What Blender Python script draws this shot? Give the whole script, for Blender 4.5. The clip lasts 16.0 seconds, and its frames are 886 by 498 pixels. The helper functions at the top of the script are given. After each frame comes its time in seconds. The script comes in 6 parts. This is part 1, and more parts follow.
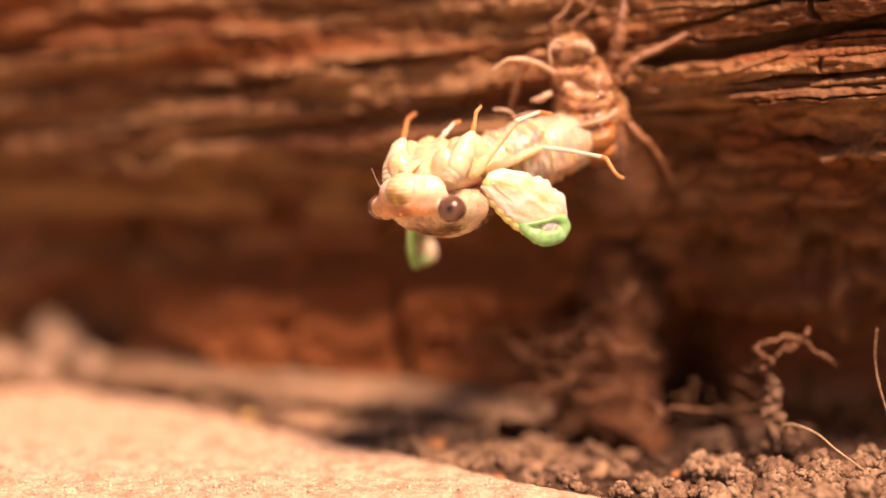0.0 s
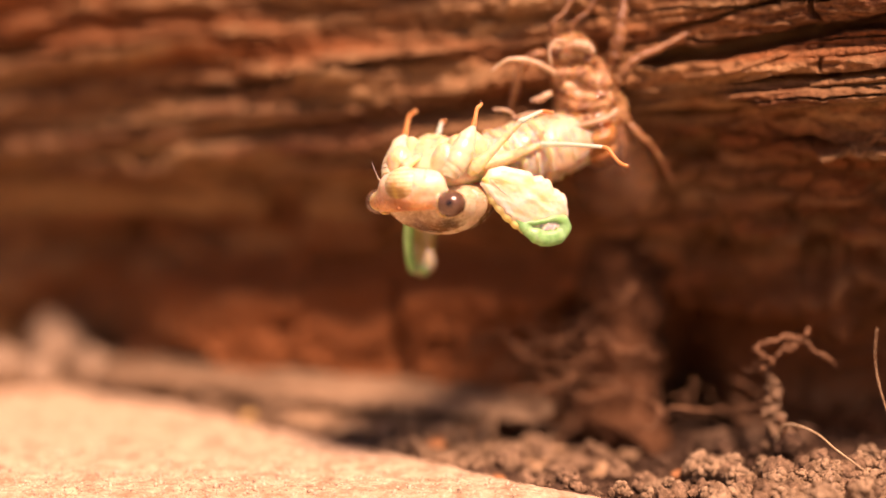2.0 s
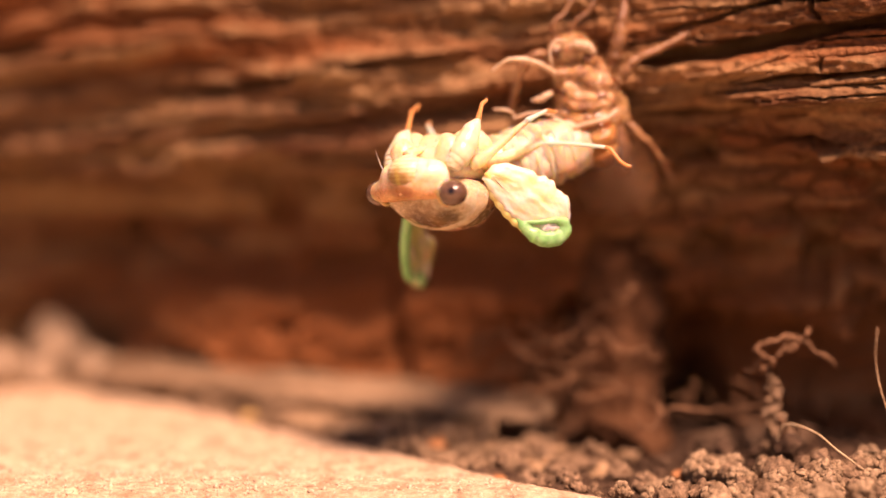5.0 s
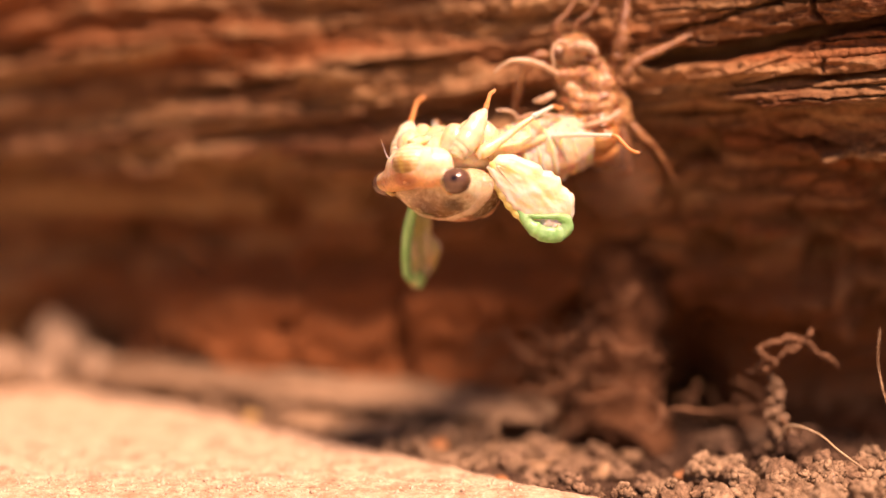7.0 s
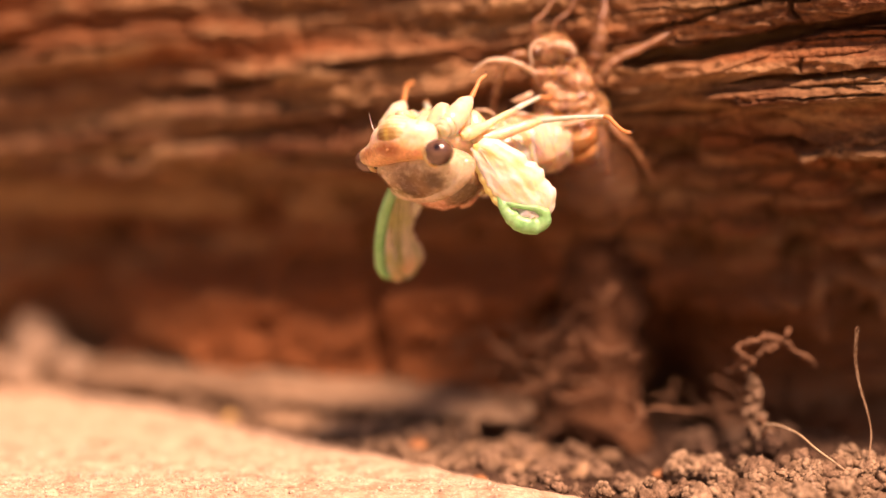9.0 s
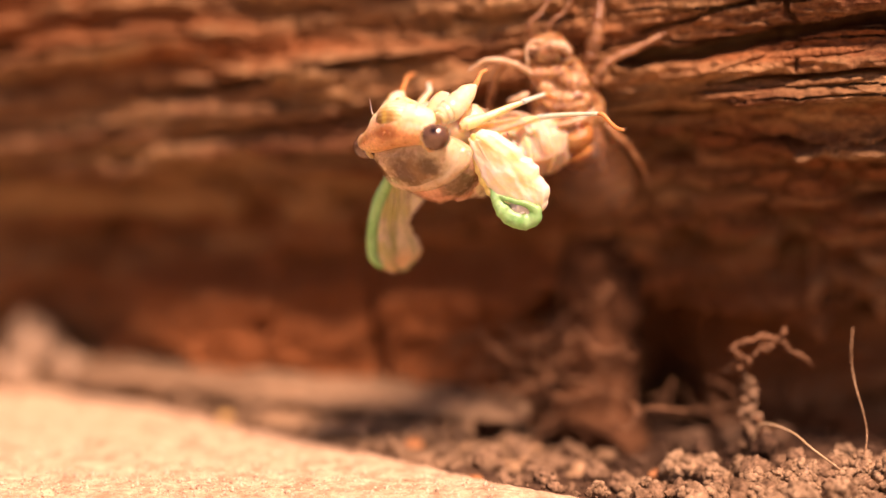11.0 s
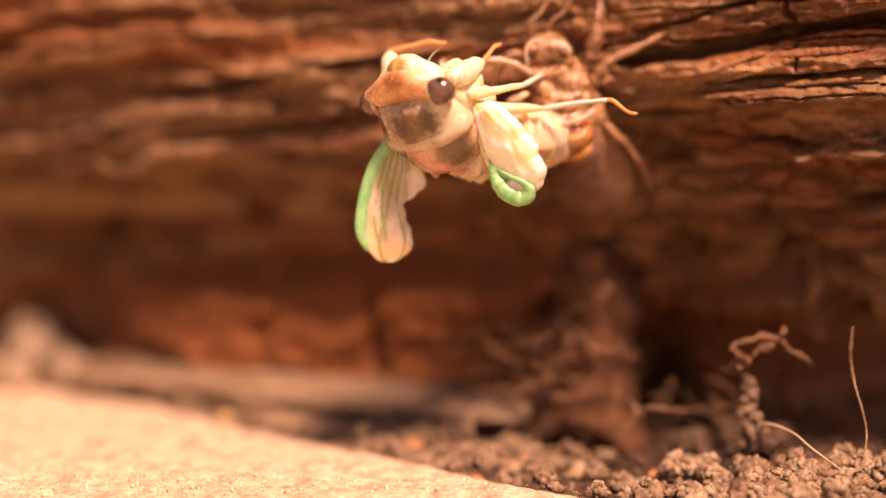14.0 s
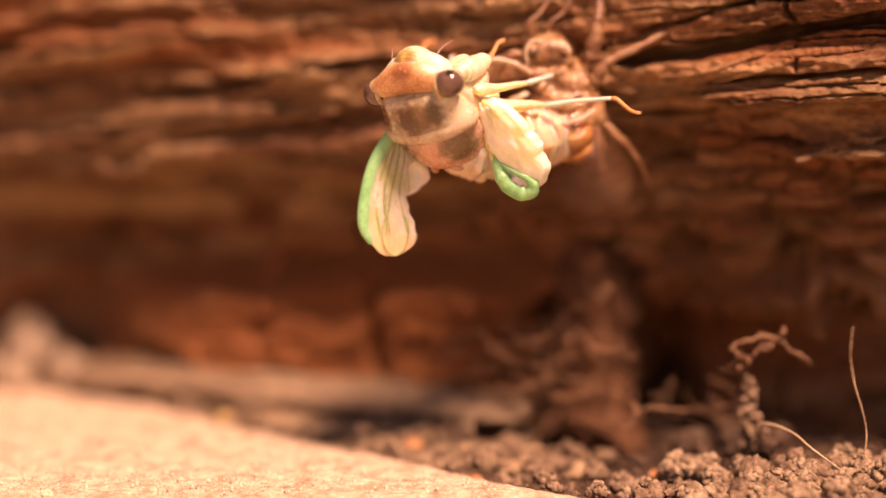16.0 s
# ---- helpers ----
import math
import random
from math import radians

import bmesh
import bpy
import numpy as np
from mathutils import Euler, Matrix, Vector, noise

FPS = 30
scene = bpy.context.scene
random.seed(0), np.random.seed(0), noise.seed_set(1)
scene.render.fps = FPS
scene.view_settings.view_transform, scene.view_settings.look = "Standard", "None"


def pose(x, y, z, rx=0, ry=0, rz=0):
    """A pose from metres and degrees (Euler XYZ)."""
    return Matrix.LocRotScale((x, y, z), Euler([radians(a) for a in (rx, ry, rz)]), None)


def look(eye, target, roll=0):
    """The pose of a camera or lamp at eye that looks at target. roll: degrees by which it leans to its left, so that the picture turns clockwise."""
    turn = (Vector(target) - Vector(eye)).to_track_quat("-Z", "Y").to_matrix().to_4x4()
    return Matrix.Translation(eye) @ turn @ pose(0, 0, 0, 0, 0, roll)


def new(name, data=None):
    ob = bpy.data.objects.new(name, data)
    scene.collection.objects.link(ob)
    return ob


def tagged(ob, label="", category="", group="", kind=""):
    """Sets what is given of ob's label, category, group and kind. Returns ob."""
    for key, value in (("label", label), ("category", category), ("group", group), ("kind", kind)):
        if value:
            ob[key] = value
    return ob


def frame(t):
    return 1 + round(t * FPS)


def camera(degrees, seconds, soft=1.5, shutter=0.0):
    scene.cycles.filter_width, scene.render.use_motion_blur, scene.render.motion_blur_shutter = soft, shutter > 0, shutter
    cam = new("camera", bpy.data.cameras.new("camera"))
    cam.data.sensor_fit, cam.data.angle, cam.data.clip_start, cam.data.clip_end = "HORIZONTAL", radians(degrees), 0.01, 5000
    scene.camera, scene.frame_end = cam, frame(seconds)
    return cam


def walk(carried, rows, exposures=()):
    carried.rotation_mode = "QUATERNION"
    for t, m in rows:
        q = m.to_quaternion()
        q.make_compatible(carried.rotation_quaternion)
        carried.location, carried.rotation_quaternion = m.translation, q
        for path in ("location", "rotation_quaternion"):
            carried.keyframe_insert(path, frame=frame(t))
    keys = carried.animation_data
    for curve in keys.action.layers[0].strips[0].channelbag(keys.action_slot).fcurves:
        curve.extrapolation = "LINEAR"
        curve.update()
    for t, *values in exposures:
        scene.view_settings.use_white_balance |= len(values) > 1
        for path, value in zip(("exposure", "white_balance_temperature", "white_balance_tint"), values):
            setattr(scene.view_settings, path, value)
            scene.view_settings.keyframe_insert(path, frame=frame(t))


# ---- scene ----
# A newly emerged cicada leaves its husk on a weathered log, beside a concrete slab. Metres, z up; the slab's top is z = 0.

# ---- camera ----
cam = camera(28, 16.0, soft=1.5)
cam.data.dof.use_dof = True
cam.data.dof.focus_distance = 0.2545
cam.data.dof.aperture_fstop = 3.9
EYE = (0.0, 0.0, 0.065)


def aim(turn, tilt=0.0):
    """The camera on its stand, turned to its left by some degrees and tilted up by some."""
    return pose(*EYE, 83.0 + tilt, 0, turn)


E_STOPS, E_KELVIN, E_TINT = 0.69, 8750, 59
walk(cam, [(t, aim(turn, tilt)) for t, turn, tilt in (
    (0, 0, 0), (2, 0, 0), (4.0, 0, 0), (4.2, 0.003, 0), (6.3, 0.045, 0), (6.5, 0.055, 0.01), (7.0, 0.09, 0.03), (7.1, -0.12, 0.03),
    (7.2, -0.71, 0.03), (7.3, -0.9, 0.03), (7.4, -0.86, 0.03), (7.5, -0.635, 0.03), (7.6, -0.61, 0.02), (8.0, -0.61, 0.02),
    (9.0, -0.61, 0.02), (9.3, -0.61, 0.02), (11.3, -0.75, 0.015), (11.5, -0.75, 0.015), (14.0, -0.752, 0.01), (16.0, -0.755, 0.01))],
     exposures=[(t, E_STOPS + up, E_KELVIN, E_TINT) for t, up in ((0, 0.03), (3, 0.06), (8.5, 0.12), (12, 0.13), (14.5, 0.13), (15, 0), (15.5, 0.03), (16, 0.06))])

# ---- world and sun ----
SUN_EL, SUN_AZ = 59.0, 154.0   # elevation; bearing clockwise from +y
world = bpy.data.worlds.new("world")
scene.world = world
world.use_nodes = True
wn = world.node_tree
sky = wn.nodes.new("ShaderNodeTexSky")
sky.sky_type, sky.sun_disc = "NISHITA", False
sky.sun_elevation, sky.sun_rotation = radians(SUN_EL), radians(SUN_AZ)
wn.links.new(sky.outputs[0], wn.nodes["Background"].inputs[0])
wn.nodes["Background"].inputs[1].default_value = 0.042
sun = new("sun", bpy.data.lights.new("sun", "SUN"))
sun.data.energy, sun.data.angle, sun.data.color = 4.6, radians(13), (1.0, 0.86, 0.68)
sun_way = Vector((math.sin(radians(SUN_AZ)) * math.cos(radians(SUN_EL)), math.cos(radians(SUN_AZ)) * math.cos(radians(SUN_EL)), math.sin(radians(SUN_EL))))
sun.matrix_world = look(sun_way * 5, (0, 0, 0))


# ---- materials ----
def mat(name, c1, c2, scale, rough=0.6, bump=0.0, fine=6.0, stretch=(1, 1, 1), c3=None, sss=0.0, radius=(0.004, 0.002, 0.001),
        spec=0.4, trans=0.0, coat=0.0, bump_scale=None, mix=(0.35, 0.65), spots=None, tone=0.8, grit=0.0):
    """A material of two colours mixed by noise at two scales, a third in patches, with fine relief. Scale: cells a metre."""
    m = bpy.data.materials.new(name)
    m.use_nodes = True
    nt = m.node_tree
    b = nt.nodes["Principled BSDF"]
    co = nt.nodes.new("ShaderNodeTexCoord")
    mp = nt.nodes.new("ShaderNodeMapping")
    mp.inputs["Scale"].default_value = stretch
    nt.links.new(co.outputs["Object"], mp.inputs[0])

    def noise_at(sc, detail=4.0, rgh=0.6):
        n = nt.nodes.new("ShaderNodeTexNoise")
        n.inputs["Scale"].default_value, n.inputs["Detail"].default_value, n.inputs["Roughness"].default_value = sc, detail, rgh
        nt.links.new(mp.outputs[0], n.inputs["Vector"])
        return n.outputs["Fac"]

    def ramp(fac, stops):
        r = nt.nodes.new("ShaderNodeValToRGB")
        r.color_ramp.elements[0].position, r.color_ramp.elements[0].color = stops[0][0], (*stops[0][1], 1)
        r.color_ramp.elements[1].position, r.color_ramp.elements[1].color = stops[-1][0], (*stops[-1][1], 1)
        for p, c in stops[1:-1]:
            r.color_ramp.elements.new(p).color = (*c, 1)
        nt.links.new(fac, r.inputs[0])
        return r.outputs[0]

    def blend(fac, a, bb, mode="MIX"):
        x = nt.nodes.new("ShaderNodeMix")
        x.data_type, x.blend_type = "RGBA", mode
        for sock, val in ((x.inputs[0], fac), (x.inputs[6], a), (x.inputs[7], bb)):
            if isinstance(val, (int, float)):
                sock.default_value = val
            elif isinstance(val, tuple):
                sock.default_value = (*val, 1)
            else:
                nt.links.new(val, sock)
        return x.outputs[2]

    col = ramp(noise_at(scale), [(mix[0], c1), (mix[1], c2)])
    shades = ramp(noise_at(scale * fine, 5.0), [(0.25, (0.62,) * 3), (0.75, (1.3,) * 3)])
    col = blend(tone, col, shades, "MULTIPLY")
    if c3:
        col = blend(ramp(noise_at(scale * 0.45, 3.0), [(0.52, (0, 0, 0)), (0.66, (1, 1, 1))]), col, c3)
    for place, size, colour in (spots or ()):
        off = nt.nodes.new("ShaderNodeVectorMath")
        off.operation = "SUBTRACT"
        off.inputs[1].default_value = place
        nt.links.new(co.outputs["Object"], off.inputs[0])
        div = nt.nodes.new("ShaderNodeVectorMath")
        div.operation = "DIVIDE"
        div.inputs[1].default_value = size
        nt.links.new(off.outputs[0], div.inputs[0])
        ln = nt.nodes.new("ShaderNodeVectorMath")
        ln.operation = "LENGTH"
        nt.links.new(div.outputs[0], ln.inputs[0])
        add = nt.nodes.new("ShaderNodeMath")
        add.operation = "MULTIPLY_ADD"
        nt.links.new(noise_at(900, 3.0), add.inputs[0])
        add.inputs[1].default_value = 0.9
        nt.links.new(ln.outputs["Value"], add.inputs[2])
        col = blend(ramp(scaled(nt, add.outputs[0], 0.5), [(0.5, (1, 1, 1)), (0.82, (0, 0, 0))]), col, colour)
    nt.links.new(col, b.inputs["Base Color"])
    rr = ramp(noise_at(scale * 2.2), [(0.3, (max(rough - 0.12, 0.02),) * 3), (0.7, (min(rough + 0.12, 1),) * 3)])
    nt.links.new(rr, b.inputs["Roughness"])
    b.inputs["Specular IOR Level"].default_value = spec
    b.inputs["Subsurface Weight"].default_value = sss
    b.inputs["Subsurface Radius"].default_value = radius
    b.inputs["Subsurface Scale"].default_value = 1.0
    b.inputs["Coat Weight"].default_value = coat
    b.inputs["Coat Roughness"].default_value = 0.15
    b.inputs["Transmission Weight"].default_value = trans
    if bump:
        bp = nt.nodes.new("ShaderNodeBump")
        bp.inputs["Strength"].default_value = bump
        bp.inputs["Distance"].default_value = 0.4 / (bump_scale or scale * fine)
        height = noise_at(bump_scale or scale * fine, 6.0, 0.65)
        if grit:
            g = nt.nodes.new("ShaderNodeTexNoise")
            g.inputs["Scale"].default_value, g.inputs["Detail"].default_value, g.inputs["Roughness"].default_value = grit, 5.0, 0.7
            nt.links.new(co.outputs["Object"], g.inputs["Vector"])
            both = nt.nodes.new("ShaderNodeMath")
            both.operation = "ADD"
            nt.links.new(height, both.inputs[0])
            nt.links.new(g.outputs["Fac"], both.inputs[1])
            height = both.outputs[0]
            worn = ramp(g.outputs["Fac"], [(0.32, (0.5,) * 3), (0.68, (1.4,) * 3)])
            nt.links.new(blend(0.8, col, worn, "MULTIPLY"), b.inputs["Base Color"])
        nt.links.new(height, bp.inputs["Height"])
        nt.links.new(bp.outputs[0], b.inputs["Normal"])
    return m


def scaled(nt, sock, k):
    x = nt.nodes.new("ShaderNodeMath")
    x.operation = "MULTIPLY"
    x.inputs[1].default_value = k
    nt.links.new(sock, x.inputs[0])
    return x.outputs[0]


M_LOG = mat("weathered_wood", (0.15, 0.062, 0.028), (0.43, 0.268, 0.128), 150, 0.85, 1.0, 6, (0.13, 1, 1), c3=(0.265, 0.1, 0.038), spec=0.15, bump_scale=900, grit=1100,
            spots=[((0.0, 0.08, -0.056), (0.088, 0.05, 0.022), (0.26, 0.096, 0.034))])
M_SLAB = mat("concrete", (0.38, 0.27, 0.165), (0.66, 0.5, 0.335), 260, 0.9, 0.45, 6.0, spec=0.25, tone=1.0, mix=(0.36, 0.6), grit=700)
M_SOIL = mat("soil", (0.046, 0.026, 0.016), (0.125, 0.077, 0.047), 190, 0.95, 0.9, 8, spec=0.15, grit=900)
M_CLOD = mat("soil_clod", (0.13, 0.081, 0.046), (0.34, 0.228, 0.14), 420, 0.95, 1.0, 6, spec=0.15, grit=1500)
M_SAND = mat("sand", (0.2, 0.14, 0.09), (0.68, 0.53, 0.38), 1500, 0.85, 0.4, 2, mix=(0.3, 0.55))
# paler brown for the front heap, darker brown for clods towards the log
M_AGGREGATE = mat("pale_aggregate", (0.19, 0.126, 0.072), (0.45, 0.325, 0.2), 420, 0.95, 1.0, 6, spec=0.2, grit=1500)
M_DARKCLOD = mat("dark_clod", (0.068, 0.042, 0.025), (0.18, 0.117, 0.073), 420, 0.95, 1.0, 6, spec=0.15)
M_MUD = mat("caked_mud", (0.07, 0.031, 0.0145), (0.145, 0.068, 0.032), 240, 0.95, 1.0, 6, spec=0.12, grit=900)
M_STONE = mat("stone", (0.2, 0.14, 0.085), (0.38, 0.285, 0.19), 110, 0.85, 0.6, 8, spec=0.3)
M_STRIP = mat("old_wood", (0.125, 0.08, 0.045), (0.31, 0.21, 0.125), 200, 0.85, 0.8, 6, (0.15, 1, 1), spec=0.2)
M_LITTER = mat("litter", (0.28, 0.175, 0.095), (0.52, 0.36, 0.21), 300, 0.85, 0.6, 5, spec=0.2)
M_ROOT = mat("root", (0.1, 0.05, 0.024), (0.28, 0.15, 0.078), 500, 0.8, 0.6, 4, spec=0.25)
M_STRAW = mat("straw", (0.5, 0.36, 0.2), (0.7, 0.55, 0.34), 500, 0.55, 0.2, 3)
M_LEAF = mat("dry_leaf", (0.5, 0.3, 0.08), (0.66, 0.46, 0.16), 300, 0.7, 0.3, 4)
M_CHIP = mat("bark_chip", (0.36, 0.15, 0.06), (0.5, 0.25, 0.11), 300, 0.8, 0.5, 5, spec=0.2)
M_HUSK = mat("husk", (0.15, 0.055, 0.02), (0.62, 0.37, 0.175), 600, 0.2, 1.0, 5, sss=0.4, radius=(0.003, 0.0012, 0.0005), spec=0.6, coat=0.5, tone=0.6)
M_SHELL = mat("thin_husk", (0.13, 0.055, 0.023), (0.26, 0.13, 0.06), 350, 0.3, 0.4, 5, sss=0.15, radius=(0.003, 0.0012, 0.0005), spec=0.5, c3=(0.32, 0.18, 0.09))
M_SHELL.node_tree.nodes["Principled BSDF"].inputs["Alpha"].default_value = 0.16
M_HUSKLEG = mat("husk_leg", (0.15, 0.062, 0.026), (0.34, 0.18, 0.08), 420, 0.35, 0.6, 5, sss=0.2, radius=(0.002, 0.0009, 0.0004), spec=0.5)
M_HUSKPALE = mat("husk_lining", (0.46, 0.31, 0.19), (0.64, 0.48, 0.33), 500, 0.4, 0.2, 4, tone=0.3, sss=0.2)
M_AMBER = mat("amber_lining", (0.4, 0.15, 0.045), (0.6, 0.28, 0.1), 380, 0.3, 0.2, 5, sss=0.4, radius=(0.004, 0.0015, 0.0005), spec=0.5)
M_CREAM = mat("soft_skin", (0.84, 0.57, 0.34), (0.91, 0.74, 0.5), 330, 0.32, 0.3, 5, tone=0.3, c3=(0.84, 0.55, 0.32), sss=0.8, radius=(0.006, 0.0026, 0.0009), spec=0.55, coat=0.2)
# the two cream spots are pale cheeks, widened to paint the sunlit side
M_FACE = mat("face_skin", (0.56, 0.28, 0.12), (0.78, 0.48, 0.23), 420, 0.34, 0.4, 8, tone=0.9, sss=0.6, radius=(0.005, 0.0018, 0.0006), spec=0.5,
             spots=[((-0.0008, 0.003, -0.0002), (0.0022, 0.004, 0.0012), (0.42, 0.18, 0.07)), ((0.0030, 0.0, -0.005), (0.0056, 0.006, 0.0042), (0.92, 0.78, 0.55)), ((-0.0043, 0.0, -0.005), (0.005, 0.006, 0.004), (0.92, 0.78, 0.55))])
M_CLYPEUS = mat("clypeus_skin", (0.82, 0.66, 0.36), (0.9, 0.8, 0.54), 300, 0.36, 0.2, 6, tone=0.3, sss=0.25, radius=(0.003, 0.0015, 0.0006),
                spots=[((-0.0009, 0.0043, -0.0016), (0.0028, 0.0036, 0.002), (0.36, 0.24, 0.08)), ((-0.0007, 0.0043, -0.0016), (0.0005, 0.0034, 0.002), (0.5, 0.38, 0.1))])
cw = M_CLYPEUS.node_tree      # fine ridges drawn in a warmer tone across the snout plate
bands, tint, soak = cw.nodes.new("ShaderNodeTexWave"), cw.nodes.new("ShaderNodeValToRGB"), cw.nodes.new("ShaderNodeMix")
bands.bands_direction, bands.inputs["Scale"].default_value, bands.inputs["Distortion"].default_value = "Z", 540, 0.6
tint.color_ramp.elements[0].color, tint.color_ramp.elements[1].color, tint.color_ramp.elements[1].position = (0.8, 0.58, 0.36, 1), (1, 1, 1, 1), 0.4
soak.data_type, soak.blend_type, soak.inputs[0].default_value = "RGBA", "MULTIPLY", 0.8
cw.links.new(cw.nodes["Texture Coordinate"].outputs["Object"], bands.inputs["Vector"])
cw.links.new(bands.outputs["Fac"], tint.inputs[0])
skin = cw.nodes["Principled BSDF"].inputs["Base Color"]
cw.links.new(skin.links[0].from_socket, soak.inputs[6])
cw.links.new(tint.outputs[0], soak.inputs[7])
cw.links.new(soak.outputs[2], skin)
M_PRONOTUM = mat("pronotum_skin", (0.5, 0.38, 0.22), (0.66, 0.54, 0.34), 420, 0.25, 0.6, 10, tone=1.0, sss=0.4, radius=(0.003, 0.0016, 0.0007), coat=0.15, c3=(0.64, 0.58, 0.38),
                 spots=[((0.0, -0.0034, 0.004), (0.0050, 0.0030, 0.004), (0.22, 0.13, 0.052)), ((-0.0014, -0.0032, 0.0042), (0.0017, 0.0024, 0.003), (0.12, 0.066, 0.028)),
                        ((0.0032, -0.003, 0.0034), (0.0016, 0.0018, 0.002), (0.12, 0.08, 0.035)), ((-0.0062, -0.0036, 0.0026), (0.0014, 0.0026, 0.002), (0.17, 0.1, 0.045))])
M_COLLAR = mat("collar_skin", (0.44, 0.3, 0.17), (0.62, 0.47, 0.29), 300, 0.28, 0.3, 8, tone=0.6, sss=0.4, radius=(0.003, 0.0018, 0.0008), coat=0.2, c3=(0.56, 0.5, 0.33))
M_MESO = mat("mesonotum_skin", (0.56, 0.28, 0.17), (0.72, 0.44, 0.28), 420, 0.26, 0.5, 6, tone=0.55, sss=0.2, radius=(0.003, 0.0015, 0.0006), coat=0.25,
             spots=[((0.0042, -0.0092, 0.0038), (0.003, 0.0042, 0.005), (0.2, 0.14, 0.07)), ((-0.0055, -0.0092, 0.0038), (0.003, 0.004, 0.005), (0.2, 0.14, 0.07))])
M_ABDOMEN = mat("abdomen_skin", (0.84, 0.5, 0.3), (0.91, 0.69, 0.48), 330, 0.32, 0.3, 5, tone=0.3, sss=0.8, radius=(0.006, 0.0026, 0.0009), spec=0.55, c3=(0.84, 0.48, 0.26), coat=0.2)
M_EYE = mat("compound_eye", (0.09, 0.046, 0.028), (0.16, 0.088, 0.052), 500, 0.14, 0.05, 5, spec=0.5, coat=0.6, spots=[((0.0068, 0.0013, -0.0002), (0.0006, 0.0008, 0.0006), (0.012, 0.006, 0.005))])
M_WING = mat("soft_wing", (0.86, 0.88, 0.5), (0.95, 0.95, 0.74), 260, 0.32, 0.3, 6, tone=0.2, sss=0.6, radius=(0.0035, 0.0036, 0.0018), spec=0.5)
M_WINGOPEN = mat("spread_wing", (0.58, 0.54, 0.36), (0.82, 0.75, 0.54), 420, 0.25, 0.35, 6, tone=0.5, c3=(0.6, 0.6, 0.27), sss=0.6, radius=(0.0035, 0.0034, 0.0014), spec=0.5,
                 spots=[((0.019, 0.0012, 0.0004), (0.0034, 0.004, 0.003), (0.8, 0.53, 0.29))])
wn2 = M_WINGOPEN.node_tree      # the thin wing lets light through
thin, both = wn2.nodes.new("ShaderNodeBsdfTranslucent"), wn2.nodes.new("ShaderNodeMixShader")
thin.inputs["Color"].default_value, both.inputs[0].default_value = (0.82, 0.76, 0.5, 1), 0.15
wn2.links.new(wn2.nodes["Principled BSDF"].outputs[0], both.inputs[1])
wn2.links.new(thin.outputs[0], both.inputs[2])
wn2.links.new(both.outputs[0], wn2.nodes["Material Output"].inputs["Surface"])
M_GREEN = mat("green_vein", (0.15, 0.45, 0.16), (0.29, 0.64, 0.28), 420, 0.36, 0.25, 5, tone=0.3, sss=0.35, radius=(0.0012, 0.003, 0.001), spec=0.5)
M_YELLOW = mat("yellow_margin", (0.74, 0.66, 0.18), (0.82, 0.76, 0.32), 300, 0.38, 0.2, 5, tone=0.3, sss=0.3, radius=(0.003, 0.0025, 0.0008))
M_VEIN = mat("wing_vein", (0.28, 0.36, 0.12), (0.42, 0.44, 0.18), 400, 0.4, 0.1, 4)
M_SHANK = mat("pale_leg", (0.42, 0.66, 0.57), (0.7, 0.76, 0.58), 300, 0.38, 0.1, 5, tone=0.3, sss=0.3, radius=(0.002, 0.002, 0.001))
M_FEMUR = mat("foreleg_skin", (0.66, 0.62, 0.4), (0.88, 0.76, 0.52), 240, 0.3, 0.2, 5, tone=0.3, sss=0.6, radius=(0.004, 0.003, 0.0014), spec=0.55, coat=0.3, c3=(0.58, 0.64, 0.46))
M_TARSUS = mat("orange_tarsus", (0.66, 0.22, 0.07), (0.78, 0.36, 0.14), 400, 0.4, 0.1, 5, tone=0.3, sss=0.25)
M_CLAW = mat("dark_claw", (0.05, 0.03, 0.02), (0.09, 0.05, 0.03), 600, 0.35)


# ---- building helpers ----
GRIDS = {}


def hash_grid(seed):
    if seed not in GRIDS:
        GRIDS[seed] = np.random.RandomState(seed).rand(256, 256) * 2 - 1
    return GRIDS[seed]


def vnoise(x, y, seed=0):
    """Smooth value noise in -1..1 over arrays of x and y."""
    g = hash_grid(seed)
    xi, yi = np.floor(x).astype(int), np.floor(y).astype(int)
    fx, fy = x - xi, y - yi
    fx, fy = fx * fx * (3 - 2 * fx), fy * fy * (3 - 2 * fy)
    a, b = g[xi % 256, yi % 256], g[(xi + 1) % 256, yi % 256]
    c, d = g[xi % 256, (yi + 1) % 256], g[(xi + 1) % 256, (yi + 1) % 256]
    return (a * (1 - fx) + b * fx) * (1 - fy) + (c * (1 - fx) + d * fx) * fy


def fbm(x, y, octaves=4, seed=0, gain=0.5):
    out, amp, tot = 0.0, 1.0, 0.0
    for k in range(octaves):
        out = out + amp * vnoise(x * 2 ** k + 17.3 * k, y * 2 ** k + 5.1 * k, seed + k)
        tot += amp
        amp *= gain
    return out / tot


def step(x, a, b):
    q = np.clip((x - a) / (b - a), 0, 1)
    return q * q * (3 - 2 * q)


def mesh(name, verts, faces, material, smooth=True):
    me = bpy.data.meshes.new(name)
    me.from_pydata([tuple(v) for v in verts] if not isinstance(verts, np.ndarray) else verts.tolist(), [], faces)
    me.polygons.foreach_set("use_smooth", [smooth] * len(me.polygons))
    me.materials.append(material)
    me.update()
    return me


